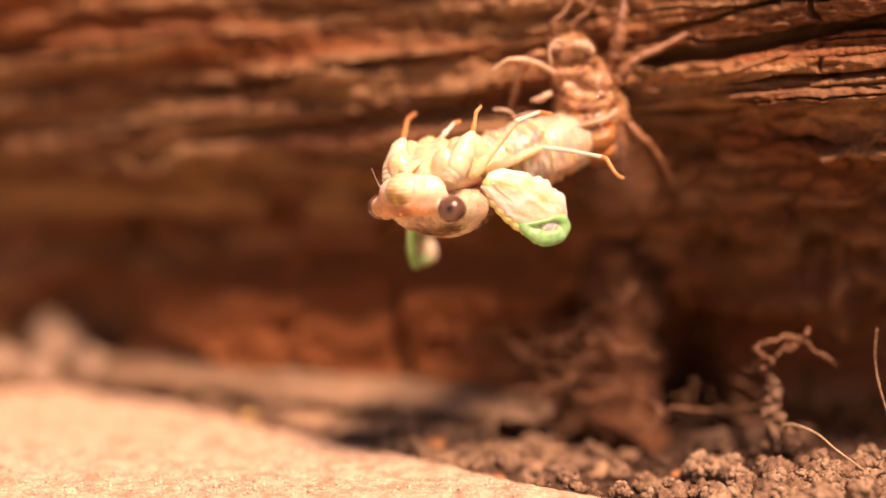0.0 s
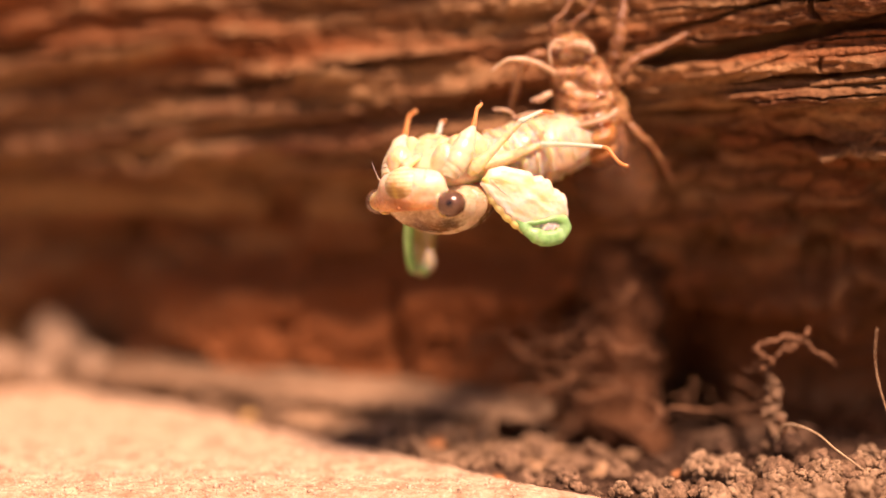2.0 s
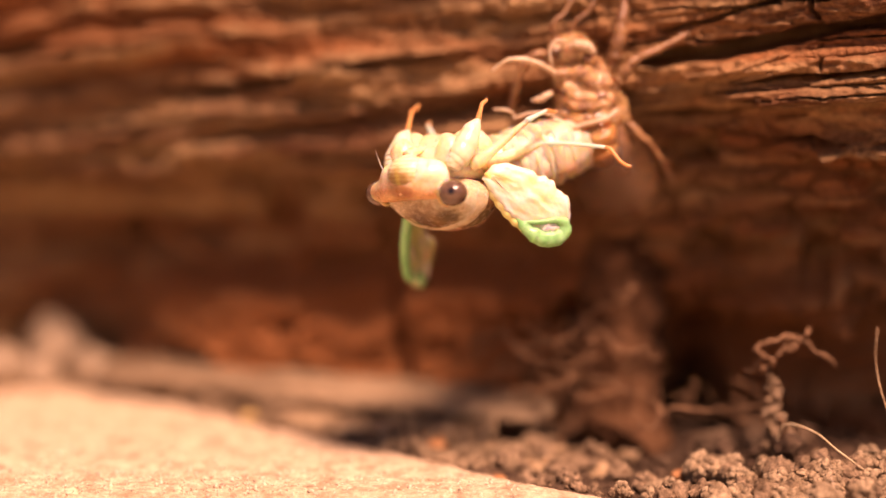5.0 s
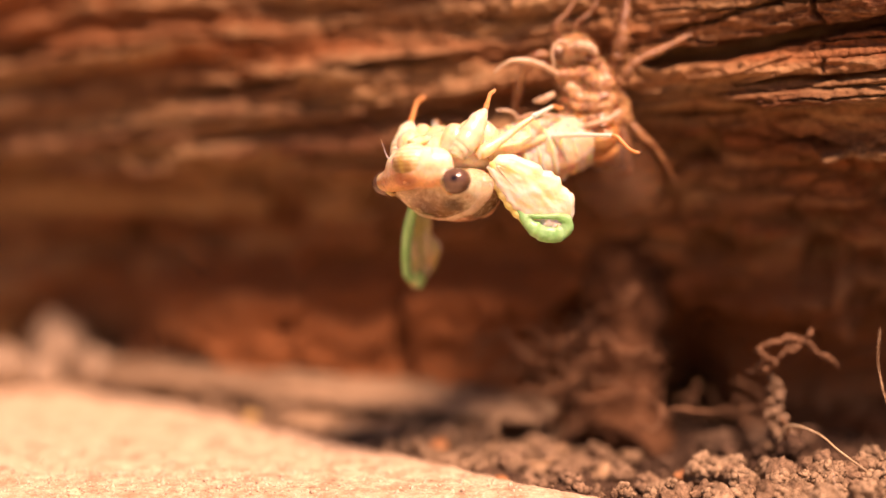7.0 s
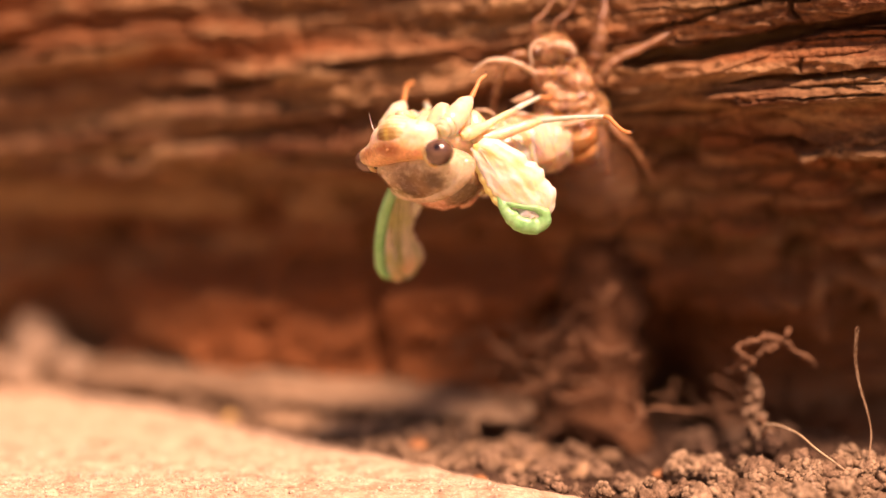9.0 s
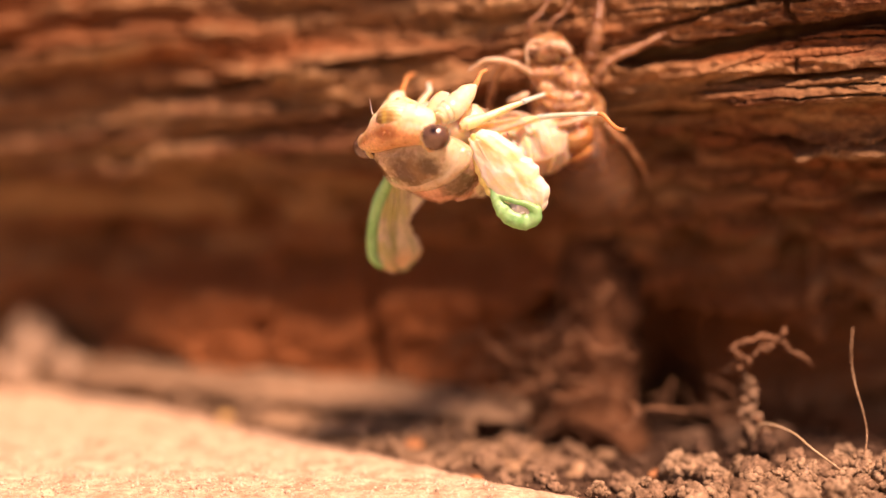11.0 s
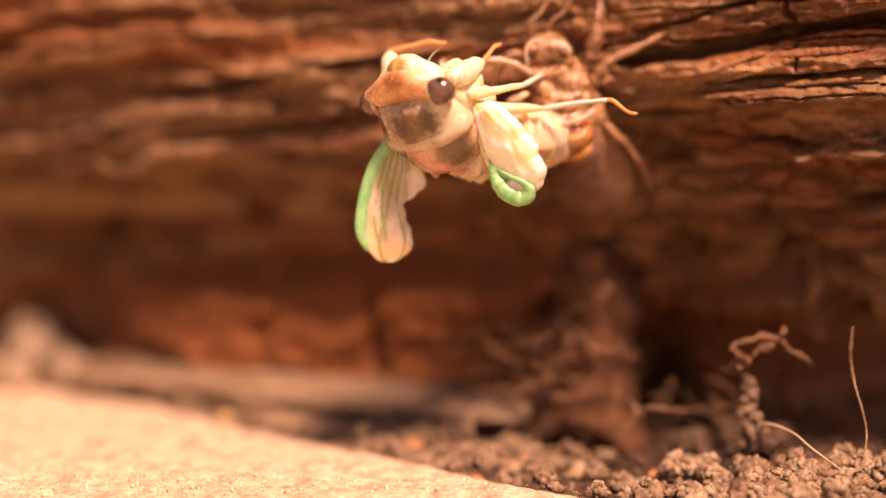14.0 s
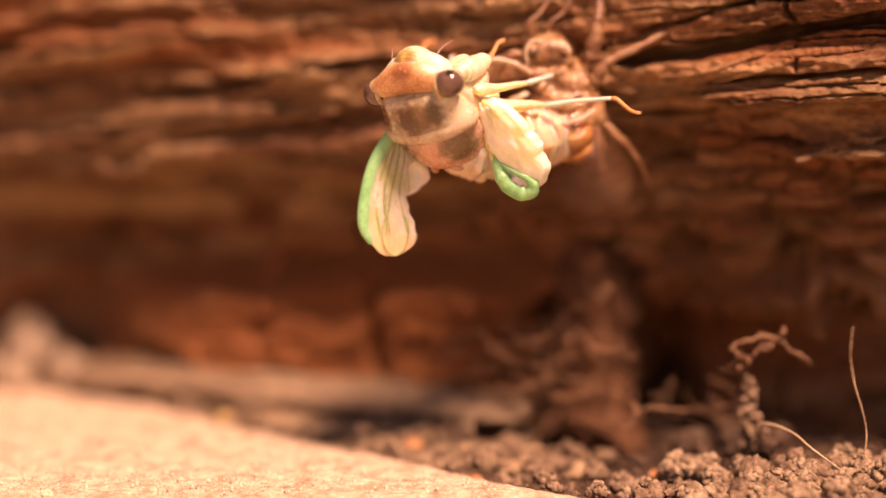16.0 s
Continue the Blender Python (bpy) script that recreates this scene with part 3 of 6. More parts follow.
def wing_line(left, right, length, share, lift, us):
    lo, hi = spline(left, 100), spline(right, 100)
    return [(q * length, np.interp(q, lo[:, 0], lo[:, 1]) * (1 - s) + np.interp(q, hi[:, 0], hi[:, 1]) * s, lift) for q, s in zip(us, share)]


def build_leg(name, key, cicada, femur, shank, fat, coxa, bend=0.3, shin=None):
    """Femur along x from the base to the knee; shin and foot are keyed at the knee, along their own x."""
    f = tube([(-0.8, 0, 0), (0.6, 0, 0), (femur * 0.35, -0.1, 0), (femur * 0.75, 0, 0), (femur, 0, 0)],
             [coxa * 0.6, coxa, fat, fat * 0.75, 0.34], 40, 18, rough=0.05)
    leg = part(name, f, M_FEMUR if name == "foreleg" else M_CREAM, cicada, "pale cream leg with an orange foot")
    t = 0.68 * shank
    tib = part("tibia", tube([(-0.15, 0, 0), (0.3, 0.1, 0), (t * 0.5, bend * 0.6, 0), (t, bend, 0)], [0.34, 0.42, 0.33, 0.3], 24, 10, rough=0.08), shin or M_SHANK, leg, "pale greenish shin" if shin is None else "orange shin")
    g = shank - t
    foot = [(t - 0.05, bend, 0), (t + 0.18 * g, bend * 0.95, 0), (t + 0.5 * g, bend * 0.35, 0.0), (t + 0.75 * g, bend * 0.05 - 0.1, 0), (shank - 0.2, -0.1, 0), (shank, 0.05, 0.05)]
    tar = part("tarsus", joined([tube(foot, [0.3, 0.32, 0.28, 0.27, 0.24, 0.12], 30, 10, rough=0.12),
                                 tube([(shank - 0.1, -0.1, 0.05), (shank + 0.2, 0.1, 0.2), (shank + 0.22, 0.35, 0.25)], [0.09, 0.07, 0.02], 8, 6),
                                 tube([(shank - 0.1, -0.1, -0.05), (shank + 0.2, 0.1, -0.2), (shank + 0.22, 0.35, -0.25)], [0.09, 0.07, 0.02], 8, 6)]), M_TARSUS, leg, "orange foot with dark claws")
    tar.data.materials.append(M_CLAW)
    for face in tar.data.polygons[30 * 10 - 8:]:
        face.material_index = 1
    MOVING[key], MOVING[key + "_tibia"], MOVING[key + "_tarsus"] = leg, tib, tar


def build_cicada():
    c = empty("cicada", Matrix(), label="soft pale newly emerged cicada with crumpled green wings, leaving its husk", category="cicada")
    x0 = -0.65
    # head: wide between the eyes
    skull = loft([(-7.6 + x0, -0.9, -0.5, 0.3, 0.3, 0.4), (-6.9 + x0, -0.7, -0.5, 1.3, 1.1, 1.5), (-5 + x0, -0.3, -0.6, 2.2, 1.5, 2.4), (-2.2 + x0, 0.3, -0.9, 2.7, 1.7, 3.2),
                  (x0, 0.5, -1.0, 2.9, 1.8, 3.4), (2.2 + x0, 0.2, -0.9, 2.7, 1.7, 3.2), (4.2 + x0, -0.5, -0.6, 2.0, 1.4, 2.4), (5.8 + x0, -0.9, -0.4, 1.3, 1.1, 1.5), (6.6 + x0, -0.9, -0.3, 0.3, 0.3, 0.4)], "x", 48, 40, 0.04, 3)
    head = part("head", joined([skull] + [ball((x0 + sx * 2.7, -0.3, -2.7), (3.2, 2.1, 2.3), 3, 0.05, 2, 4) for sx in (-1, 1)] + [ball((x0, 0.4, -2.7), (5.4, 2.8, 2.7), 3), ball((x0 - 6.3, -0.4, -0.7), (1.9, 1.5, 1.6), 3)]), M_FACE, c, "tan orange head, cream below with sunlight painted in", melt=0.00022)
    head.modifiers["soften"].iterations = 45
    v, f = ball((x0, 1.15, -2.9), (3.1, 2.7, 2.75), 4)
    mid = np.array([x0, 1.15, -2.9]) / 1000
    side = np.abs(v[:, 0] - mid[0]) * 1000
    ridge = 1 + 0.022 * np.sin((v[:, 2] - mid[2]) * 11000 + side * 1.6) * step(side, 0.15, 0.5) * step(v[:, 2] * 1000, -1.8, -3.0)
    part("postclypeus", ((v - mid) * ridge[:, None] + mid, f), M_CLYPEUS, head, "bulging yellow ridged snout plate")
    part("rostrum", tube([(x0, 1.2, -5.4), (x0, -0.5, -6.2), (x0, -3.5, -6.8), (x0, -5.5, -7.2)], [0.9, 0.7, 0.42, 0.25], 24, 10), M_CREAM, head)
    for sx, ex, ey, ez in ((-1, -7.0, -1.35, -0.6), (1, 6.3, -0.55, 0.0)):
        eye = part("compound_eye", ball((x0 + ex, ey, ez), (2.3, 2.1, 1.9), 4), M_EYE, c, "glossy dark brown bulging eye")
        part("eye_rim", tube([(x0 + ex - sx * 1.0, ey + 1.75 * math.cos(a), ez + 1.65 * math.sin(a)) for a in np.linspace(0, 2 * math.pi, 13)], [0.34] * 13, 40, 8), M_FACE, eye)
        part("antenna", tube([(x0 + sx * 3.5, 1.3, -3.0), (x0 + sx * 4.1, 1.9, -4.0), (x0 + sx * 4.6, 2.0, -5.2), (x0 + sx * 5.4, 1.7, -6.6)], [0.26, 0.09, 0.045, 0.02], 24, 7), M_CREAM, head)
    for ox, oy in ((0, 0.55), (-0.6, 0.0), (0.6, 0.0)):
        part("ocellus", ball((x0 + ox, 2.6 + oy, 0.1), (0.26, 0.24, 0.24), 2), M_CHIP, head)
    # thorax
    pro = part("pronotum", loft([(-1.2, x0, 0.4, 5.2, 1.4, 2.0), (-1.9, x0, 0.4, 6.2, 2.6, 2.8), (-3.4, x0, 0.3, 6.7, 3.7, 3.4), (-5.2, x0, 0.2, 7.3, 4.4, 3.4), (-6.5, x0, 0.1, 7.9, 4.7, 3.2), (-7.1, x0, 0.1, 7.6, 4.3, 3.0), (-7.3, x0, 0, 5.5, 3.2, 2.4)],
                                "y", 40, 56, 0.04, 6), M_PRONOTUM, c, "translucent grey-brown shield with dark patches")
    part("collar", loft([(-5.3, x0, 0.2, 7.2, 4.3, 3.2), (-5.9, x0, 0.15, 7.75, 4.75, 3.2), (-6.7, x0, 0.1, 8.05, 4.95, 3.1), (-7.3, x0, 0.1, 7.9, 4.75, 3.0), (-7.6, x0, 0.1, 7.2, 4.2, 2.8)], "y", 24, 56, 0.03, 7), M_COLLAR, pro, "pale translucent rear rim")
    meso = part("mesonotum", loft([(-6.2, x0, 0.2, 6.2, 3.8, 2), (-7.4, x0, 0.2, 7.0, 4.6, 3), (-9.4, x0, 0.0, 6.9, 5.1, 3), (-11.8, x0, -0.2, 6.2, 4.9, 3), (-13.6, x0, -0.3, 5.2, 3.9, 3), (-14.6, x0, -0.5, 3.6, 2.4, 2)],
                                  "y", 40, 56, 0.04, 9), M_MESO, c, "pinkish brown back plate with greenish side patches")
    for sx in (-1, 1):
        part("ridge", tube([(x0 + sx * 1.6, -12.6, 4.2), (x0 + sx * 2.1, -13.8, 3.4), (x0 + sx * 3.0, -14.4, 2.2)], [0.35, 0.5, 0.3], 16, 8), M_MESO, meso)
    lumps = [loft([(-1.4, x0, -3, 3.6, 1.5, 2.4), (-3.2, x0, -3.2, 5.2, 2, 4.2), (-6.2, x0, -3.2, 6.2, 2, 5.4), (-9.5, x0, -3.2, 6.2, 2, 5.6), (-12.5, x0, -2.8, 5.8, 2, 5.2), (-14.8, x0, -2.4, 4.4, 2, 4.0)], "y", 40, 44, 0.07, 12)]
    for k, (cx, cy, cz, rx, ry, rz) in enumerate(((4.2, -3.2, -5.6, 2.1, 2.0, 2.8), (4.4, -6.6, -6.8, 2.3, 1.6, 2.7), (4.0, -10.2, -7.0, 2.4, 1.9, 2.6), (1.5, -6.4, -7.6, 1.6, 1.4, 1.5), (1.5, -9.8, -7.8, 1.7, 1.6, 1.5))):
        lumps += [ball((x0 + sx * cx, cy, cz), (rx, ry, rz), 3, 0.12, 1.5, k + 3 * sx) for sx in (-1, 1)]
    part("underside", joined(lumps), M_CREAM, c, "soft cream underside with folded leg bases", melt=0.00024)
    # abdomen, keyed on its own: origin at the tail, y towards the thorax
    ab = part("abdomen", loft([(-3.5, 0, 0, 1.2, 1.2, 1.2), (-1, 0, 0, 3.0, 3.2, 3.2), (3, 0, 0, 4.2, 4.2, 4.2), (9, 0, 0, 4.9, 4.9, 4.9), (15, 0, 0, 5.0, 4.9, 4.9), (19, 0, 0, 4.4, 4.2, 4.2), (21, 0, 0, 2.5, 2.5, 2.5)], "y", 40, 40, 0.14, 15), M_ABDOMEN, c, "soft peach ringed abdomen")
    for k in range(9):
        y = 0.6 + 2.05 * k
        big = 1.1 if k < 6 else 1.05
        rr = np.interp(y, [-1, 3, 9, 15, 19], [2.6, 3.9, 5.0, 5.05, 4.4])
        part("segment", loft([(y - 0.95, 0, 0, rr * 0.96, rr * 0.96, rr * 0.96), (y - 0.6, 0, 0, rr * 1.0, rr * 1.0, rr * 1.0), (y, 0, 0, rr * big, rr * big, rr * big), (y + 0.6, 0, 0, rr * 1.01, rr * 1.01, rr * 1.01), (y + 0.95, 0, 0, rr * 0.95, rr * 0.95, rr * 0.95)], "y", 14, 44, 0.11, 20 + k), M_ABDOMEN, ab)
    MOVING["cicada"], MOVING["abdomen"] = c, ab
    # forewing still rolled at its tip
    lo = [(0, -1.3), (0.1, -2.0), (0.25, -2.6), (0.47, -3.2), (0.75, -3.0), (0.92, -2.2), (1.0, -0.4)]
    hi = [(0, 1.3), (0.1, 2.6), (0.26, 3.6), (0.45, 4.2), (0.62, 4.5), (0.84, 3.9), (0.96, 2.4), (1.0, 0.4)]
    w = part("forewing", cushion(lo, hi, 15.0, 2.6, 0.34, 3, 110, 60, lobes=0.6), M_WING, c, "crumpled pale yellow wing, green and rolled at its tip")
    bead = wing_line(lo, hi, 15, list(np.interp(np.linspace(0, 1, 12), [0, 0.2, 1], [0.5, 0.06, -0.01])), 0.25, list(np.linspace(0, 0.66, 12)))
    part("margin", tube(bead, [0.5 + 0.2 * (k % 2) for k in range(12)], 60, 9), M_YELLOW, w, "yellow beaded margin")
    roll = tube([(7.4, -2.5, 0.5), (9.2, -2.9, 0.8), (11.2, -3.0, 1.1), (13.1, -2.5, 1.2), (14.4, -1.3, 1.2), (14.7, 0.1, 1.1), (13.9, 0.9, 1.1), (12.6, 0.6, 1.3), (11.4, -0.5, 1.4), (10.0, -1.7, 1.2), (8.8, -2.4, 0.8)],
                [0.25, 0.7, 1.15, 1.3, 1.3, 1.1, 0.85, 0.6, 0.45, 0.35, 0.15], 90, 16, flat=0.9, rough=0.14)
    part("rolled_tip", roll, M_GREEN, w, "green curled wing tip with a small hollow", melt=0.00014)
    part("tip_fold", ball((12.8, -0.8, 1.15), (1.5, 1.2, 0.5), 3, 0.8, 2.8, 3), M_WING, w)
    for k in range(4):
        part("crumple", tube([(13.0 + 0.35 * k, -1.5 + 0.3 * k, 1.4), (13.1 + 0.3 * k, -0.8 + 0.1 * k, 1.65), (13.2 + 0.2 * k, -0.1, 1.4)], [0.06, 0.14, 0.06], 14, 7, rough=0.3), M_VEIN if k % 2 else M_WING, w)
    for k, sh in enumerate((0.36, 0.62)):
        part("vein", tube(wing_line(lo, hi, 15, [0.5, sh, sh, sh + 0.04, sh], 1.12, [0.04, 0.25, 0.5, 0.7, 0.86]), [0.1, 0.12, 0.12, 0.1, 0.06], 30, 7), M_WING, w)
    MOVING["forewing_r"] = w
    # forewing that has opened further, with the hind wing under it
    lo = [(0, -0.6), (0.12, -1.6), (0.25, -2.9), (0.5, -4.1), (0.75, -4.3), (0.9, -3.2), (0.97, -1.8), (1.0, -0.3)]
    hi = [(0, 0.6), (0.12, 1.4), (0.25, 1.9), (0.5, 1.9), (0.64, 2.5), (0.75, 3.4), (0.88, 3.6), (0.96, 2.3), (1.0, 0.3)]
    w = part("forewing", cushion(lo, hi, 19.6, 1.0, 0.5, 8, 110, 60, curl=0.5), M_WINGOPEN, c, "opening translucent wing with a green front edge")
    part("costa", tube(wing_line(lo, hi, 19.6, [0.3, 0.05, 0.02, 0.02, 0.02, 0.05], 0.3, [0.0, 0.12, 0.3, 0.55, 0.78, 0.92]), [0.7, 1.1, 1.15, 1.05, 0.95, 0.5], 50, 10, flat=0.7), M_GREEN, w, "green front edge")
    for sh, end, thick in ((0.26, 0.3, 0.16), (0.42, 0.5, 0.17), (0.6, 0.42, 0.15), (0.78, 0.86, 0.12)):
        part("vein", tube(wing_line(lo, hi, 19.6, [0.4, sh, sh, (sh + end) / 2, end], 0.72, [0.06, 0.25, 0.5, 0.68, 0.84]), [thick, thick, thick * 0.9, thick * 0.8, 0.06], 40, 7), M_VEIN, w)
    loop = [(12.8 + 3.3 * (1 - math.cos(a)), 0.3 + 1.9 * math.sin(a) + 0.5 * math.sin(a / 2), 0.72) for a in np.linspace(0.7, 2 * math.pi - 1.0, 12)]
    part("vein", tube(loop, [0.13] * 12, 60, 7), M_VEIN, w)
    v, f = ball((0, 0, 0), (2.4, 2.2, 1.0), 4, 0.06, 1.5, 6, unit=1.0)
    v[:, 2] -= np.where(v[:, 2] > 0, 0.5 * np.exp(-(np.hypot(v[:, 0] + 0.3, v[:, 1] - 0.3) / 1.0) ** 4), 0)
    roll = part("rolled_tip", (v * 0.001, f), M_WINGOPEN, w, "pale green roll at the end of the opening wing")
    part("green_band", tube([(1.7, -0.9, 0.4), (0.9, -0.8, 0.75), (-0.6, -0.8, 0.8), (-1.8, -1.0, 0.4)], [0.4, 0.6, 0.65, 0.5], 30, 10), M_GREEN, roll, "green band across the roll")
    MOVING["roll_l"] = roll
    hlo = [(0, -0.3), (0.3, -0.6), (0.7, -0.6), (1, -0.2)]
    hhi = [(0, 0.4), (0.3, 2.6), (0.6, 3.6), (0.85, 2.4), (1, 0.2)]
    hv, hf = cushion(hlo, hhi, 8.6, 0.9, 0.4, 14, 40, 26)
    part("hindwing", (hv + np.array([0.0022, 0.0012, -0.0008]), hf), M_WING, w, "small crumpled yellowish hind wing")
    MOVING["forewing_l"] = w
    build_leg("foreleg", "foreleg_r", c, 7.6, 4.6, 1.75, 1.6, shin=M_TARSUS)
    build_leg("foreleg", "foreleg_l", c, 7.4, 8.6, 1.9, 1.7, 0.5, shin=M_TARSUS)
    build_leg("midleg", "midleg_r", c, 9.6, 9.4, 0.66, 1.0, 0.5)
    build_leg("hindleg", "hindleg_r", c, 10.6, 14.4, 0.95, 1.2, 1.7)
    build_leg("midleg", "midleg_l", c, 8.5, 5.0, 0.75, 1.1)


build_cicada()


# ---- the husk ----
def build_husk():
    """The empty nymph skin, head up on the log. Its own space: x along the view's right, y to the log, z up, millimetres."""
    h = empty("cicada_husk", pose(0.0218, 0.2685, 0.0526), label="empty brown cicada husk clinging head up to the log", category="husk")

    def q(px, py, d=0.0):
        return ((px - 1040) * 0.0852, d, (200 - py) * 0.0852)

    part("head", joined([ball(q(1012, 92, 1.5), (3.9, 3.2, 2.8), 3, 0.14, 1.6, 3), ball(q(1040, 104, -0.8), (1.3, 1.3, 1.2), 3), ball(q(982, 90, 0), (1.3, 1.3, 1.2), 3)]), M_HUSK, h, "glossy brown husk head")
    part("thorax", joined([tube([q(1018, 112, 3), q(1030, 140, 3), q(1042, 175, 3), q(1058, 215, 3), q(1066, 245, 3)], [2.8, 4.7, 5.3, 5.1, 3.8], 40, 30, rough=0.08),
                           ball(q(996, 132, -0.6), (1.9, 1.5, 1.6), 3, 0.3), ball(q(1030, 132, -1.6), (2.0, 1.3, 1.5), 3, 0.3, 1.5, 2), ball(q(1064, 150, -1.0), (1.9, 1.5, 2.1), 3, 0.3, 1.5, 3), ball(q(1046, 150, -1.8), (1.0, 1.0, 1.6), 3, 0.3, 1.5, 7),
                           ball(q(1010, 160, -1.6), (1.6, 1.0, 1.1), 3, 0.4, 1.5, 4), ball(q(1076, 178, -1.0), (1.3, 1.2, 1.7), 3, 0.4, 1.5, 5), ball(q(1090, 205, -0.5), (1.2, 1.2, 1.9), 3, 0.4, 1.5, 6)]
                          + [tube([q(984, 150 + 14 * k, -0.4), q(1015, 168 + 13 * k, -2.2 - 0.1 * k), q(1050, 172 + 11 * k, -2.5), q(1092, 156 + 13 * k, -0.6)], [0.3, 0.6, 0.65, 0.3], 30, 9, rough=0.5) for k in (0, 1.3, 3.2)]), M_HUSK, h, "split glossy brown back", melt=0.0002)
    part("inner_wall", tube([q(1008, 206, 0), q(1034, 226, -0.8), q(1054, 248, -0.6), q(1066, 276, 0.8)], [1.8, 3.2, 3.3, 2.2], 30, 24, rough=0.2), M_AMBER, h, "amber translucent inside of the split")
    ab = part("abdomen", tube([q(1050, 215, 4), q(1066, 255, 3.2), q(1085, 300, 3), q(1105, 340, 4), q(1122, 375, 6), q(1128, 395, 7)], [3.4, 5.0, 6.2, 6.2, 4.6, 1.6], 50, 34), M_SHELL, h, "thin translucent brown shell")
    for k, (px, py, rr) in enumerate(((1066, 258, 5.0), (1074, 280, 5.7), (1084, 302, 6.2), (1095, 324, 6.3), (1106, 346, 5.8), (1116, 366, 4.6))):
        part("segment", tube([(q(px, py)[0] - 0.35, 3.2 + 0.35 * k, q(px, py)[2] + 0.9), (q(px, py)[0], 3.3 + 0.35 * k, q(px, py)[2]), (q(px, py)[0] + 0.35, 3.4 + 0.35 * k, q(px, py)[2] - 0.9)], [rr * 0.985, rr * 1.02, rr * 0.98], 10, 34), M_SHELL, ab)

    def leg(points, radii, label=""):
        part("leg", tube(points, [q2 * 0.85 for q2 in radii], 44, 9, rough=0.22), M_HUSKLEG, h, label)

    leg([q(1080, 165, 1), q(1098, 135, 0), q(1118, 108, -0.5), q(1180, 78, 0), q(1244, 44, 1)], [1.0, 1.2, 0.85, 0.7, 0.35], "raised brown foreleg")
    leg([q(1080, 130, 2), q(1090, 90, 1.5), q(1098, 45, 1.5), q(1106, -10, 2.5)], [0.9, 1.3, 1.2, 0.6])
    leg([q(990, 80, 2), q(975, 45, 1), q(1000, 20, 1.5), q(1020, -20, 3)], [0.6, 0.45, 0.32, 0.25])
    leg([q(1010, 70, 2), q(1015, 40, 1.5), q(1040, 20, 2), q(1060, -15, 3)], [0.6, 0.45, 0.32, 0.25])
    leg([q(985, 110, 2), q(950, 95, 1.5), q(922, 125, 2), q(905, 200, 4)], [1.0, 0.9, 1.0, 0.5])
    leg([q(1095, 200, 2), q(1130, 235, 1.5), q(1165, 270, 2.5), q(1200, 325, 5)], [0.65, 0.75, 0.6, 0.25])
    leg([q(1075, 190, 1), q(1096, 235, 0), q(1105, 280, 0.5), q(1118, 310, 2)], [1.1, 1.3, 0.9, 0.4])

    def thread(points, radii):
        part("lining_thread", tube(points, [q2 * 0.75 for q2 in radii], 36, 8, rough=0.2), M_HUSKPALE, h, "pale lining thread drawn out of the husk")

    thread([q(868, 124, -3), q(900, 104, -3.4), q(940, 108, -3), q(970, 122, -2), q(992, 140, -1)], [0.25, 0.5, 0.6, 0.6, 0.6])
    thread([q(974, 115, -2), q(970, 90, -2.4), q(980, 72, -2.4), q(1000, 72, -2)], [0.25, 0.3, 0.3, 0.25])
    thread([q(1002, 82, -2), q(1020, 78, -2.4), q(1038, 84, -2.4), q(1048, 94, -2)], [0.5, 0.95, 1.05, 0.5])
    thread([q(938, 176, -2), q(955, 172, -2.4), q(975, 162, -2)], [0.3, 0.75, 0.5])
    thread([q(872, 191, -3), q(895, 192, -3), q(910, 202, -3)], [0.2, 0.35, 0.2])
    thread([q(905, 207, -4), q(935, 197, -4), q(965, 198, -4), q(990, 208, -3.5)], [0.2, 0.3, 0.3, 0.2])
    thread([q(1005, 224, -4), q(1040, 214, -4.4), q(1070, 205, -4), q(1088, 192, -3)], [0.4, 0.55, 0.5, 0.5])


build_husk()


# ---- debris by the log ----
def build_stones():
    for k, (x, y, z, rr) in enumerate(((-0.0725, 0.3275, 0.0055, (5.8, 5.2, 6.2)), (-0.064, 0.3225, 0.0028, (4.8, 4.2, 4.2)), (-0.0815, 0.3225, 0.003, (6.0, 4.6, 4.6)), (-0.074, 0.3215, 0.002, (4, 3.4, 3)))):
        ob = new("stone", mesh("stone", *ball((0, 0, 0), rr, 4, 0.3, 1.2, 3 + k), M_STONE))
        ob.matrix_basis = pose(x, y, z, 10 * k, 20 * k, 40 * k)
        tagged(ob, "pale sandy rough stone lying on the slab's edge", "stone", "stones by the log")


build_stones()


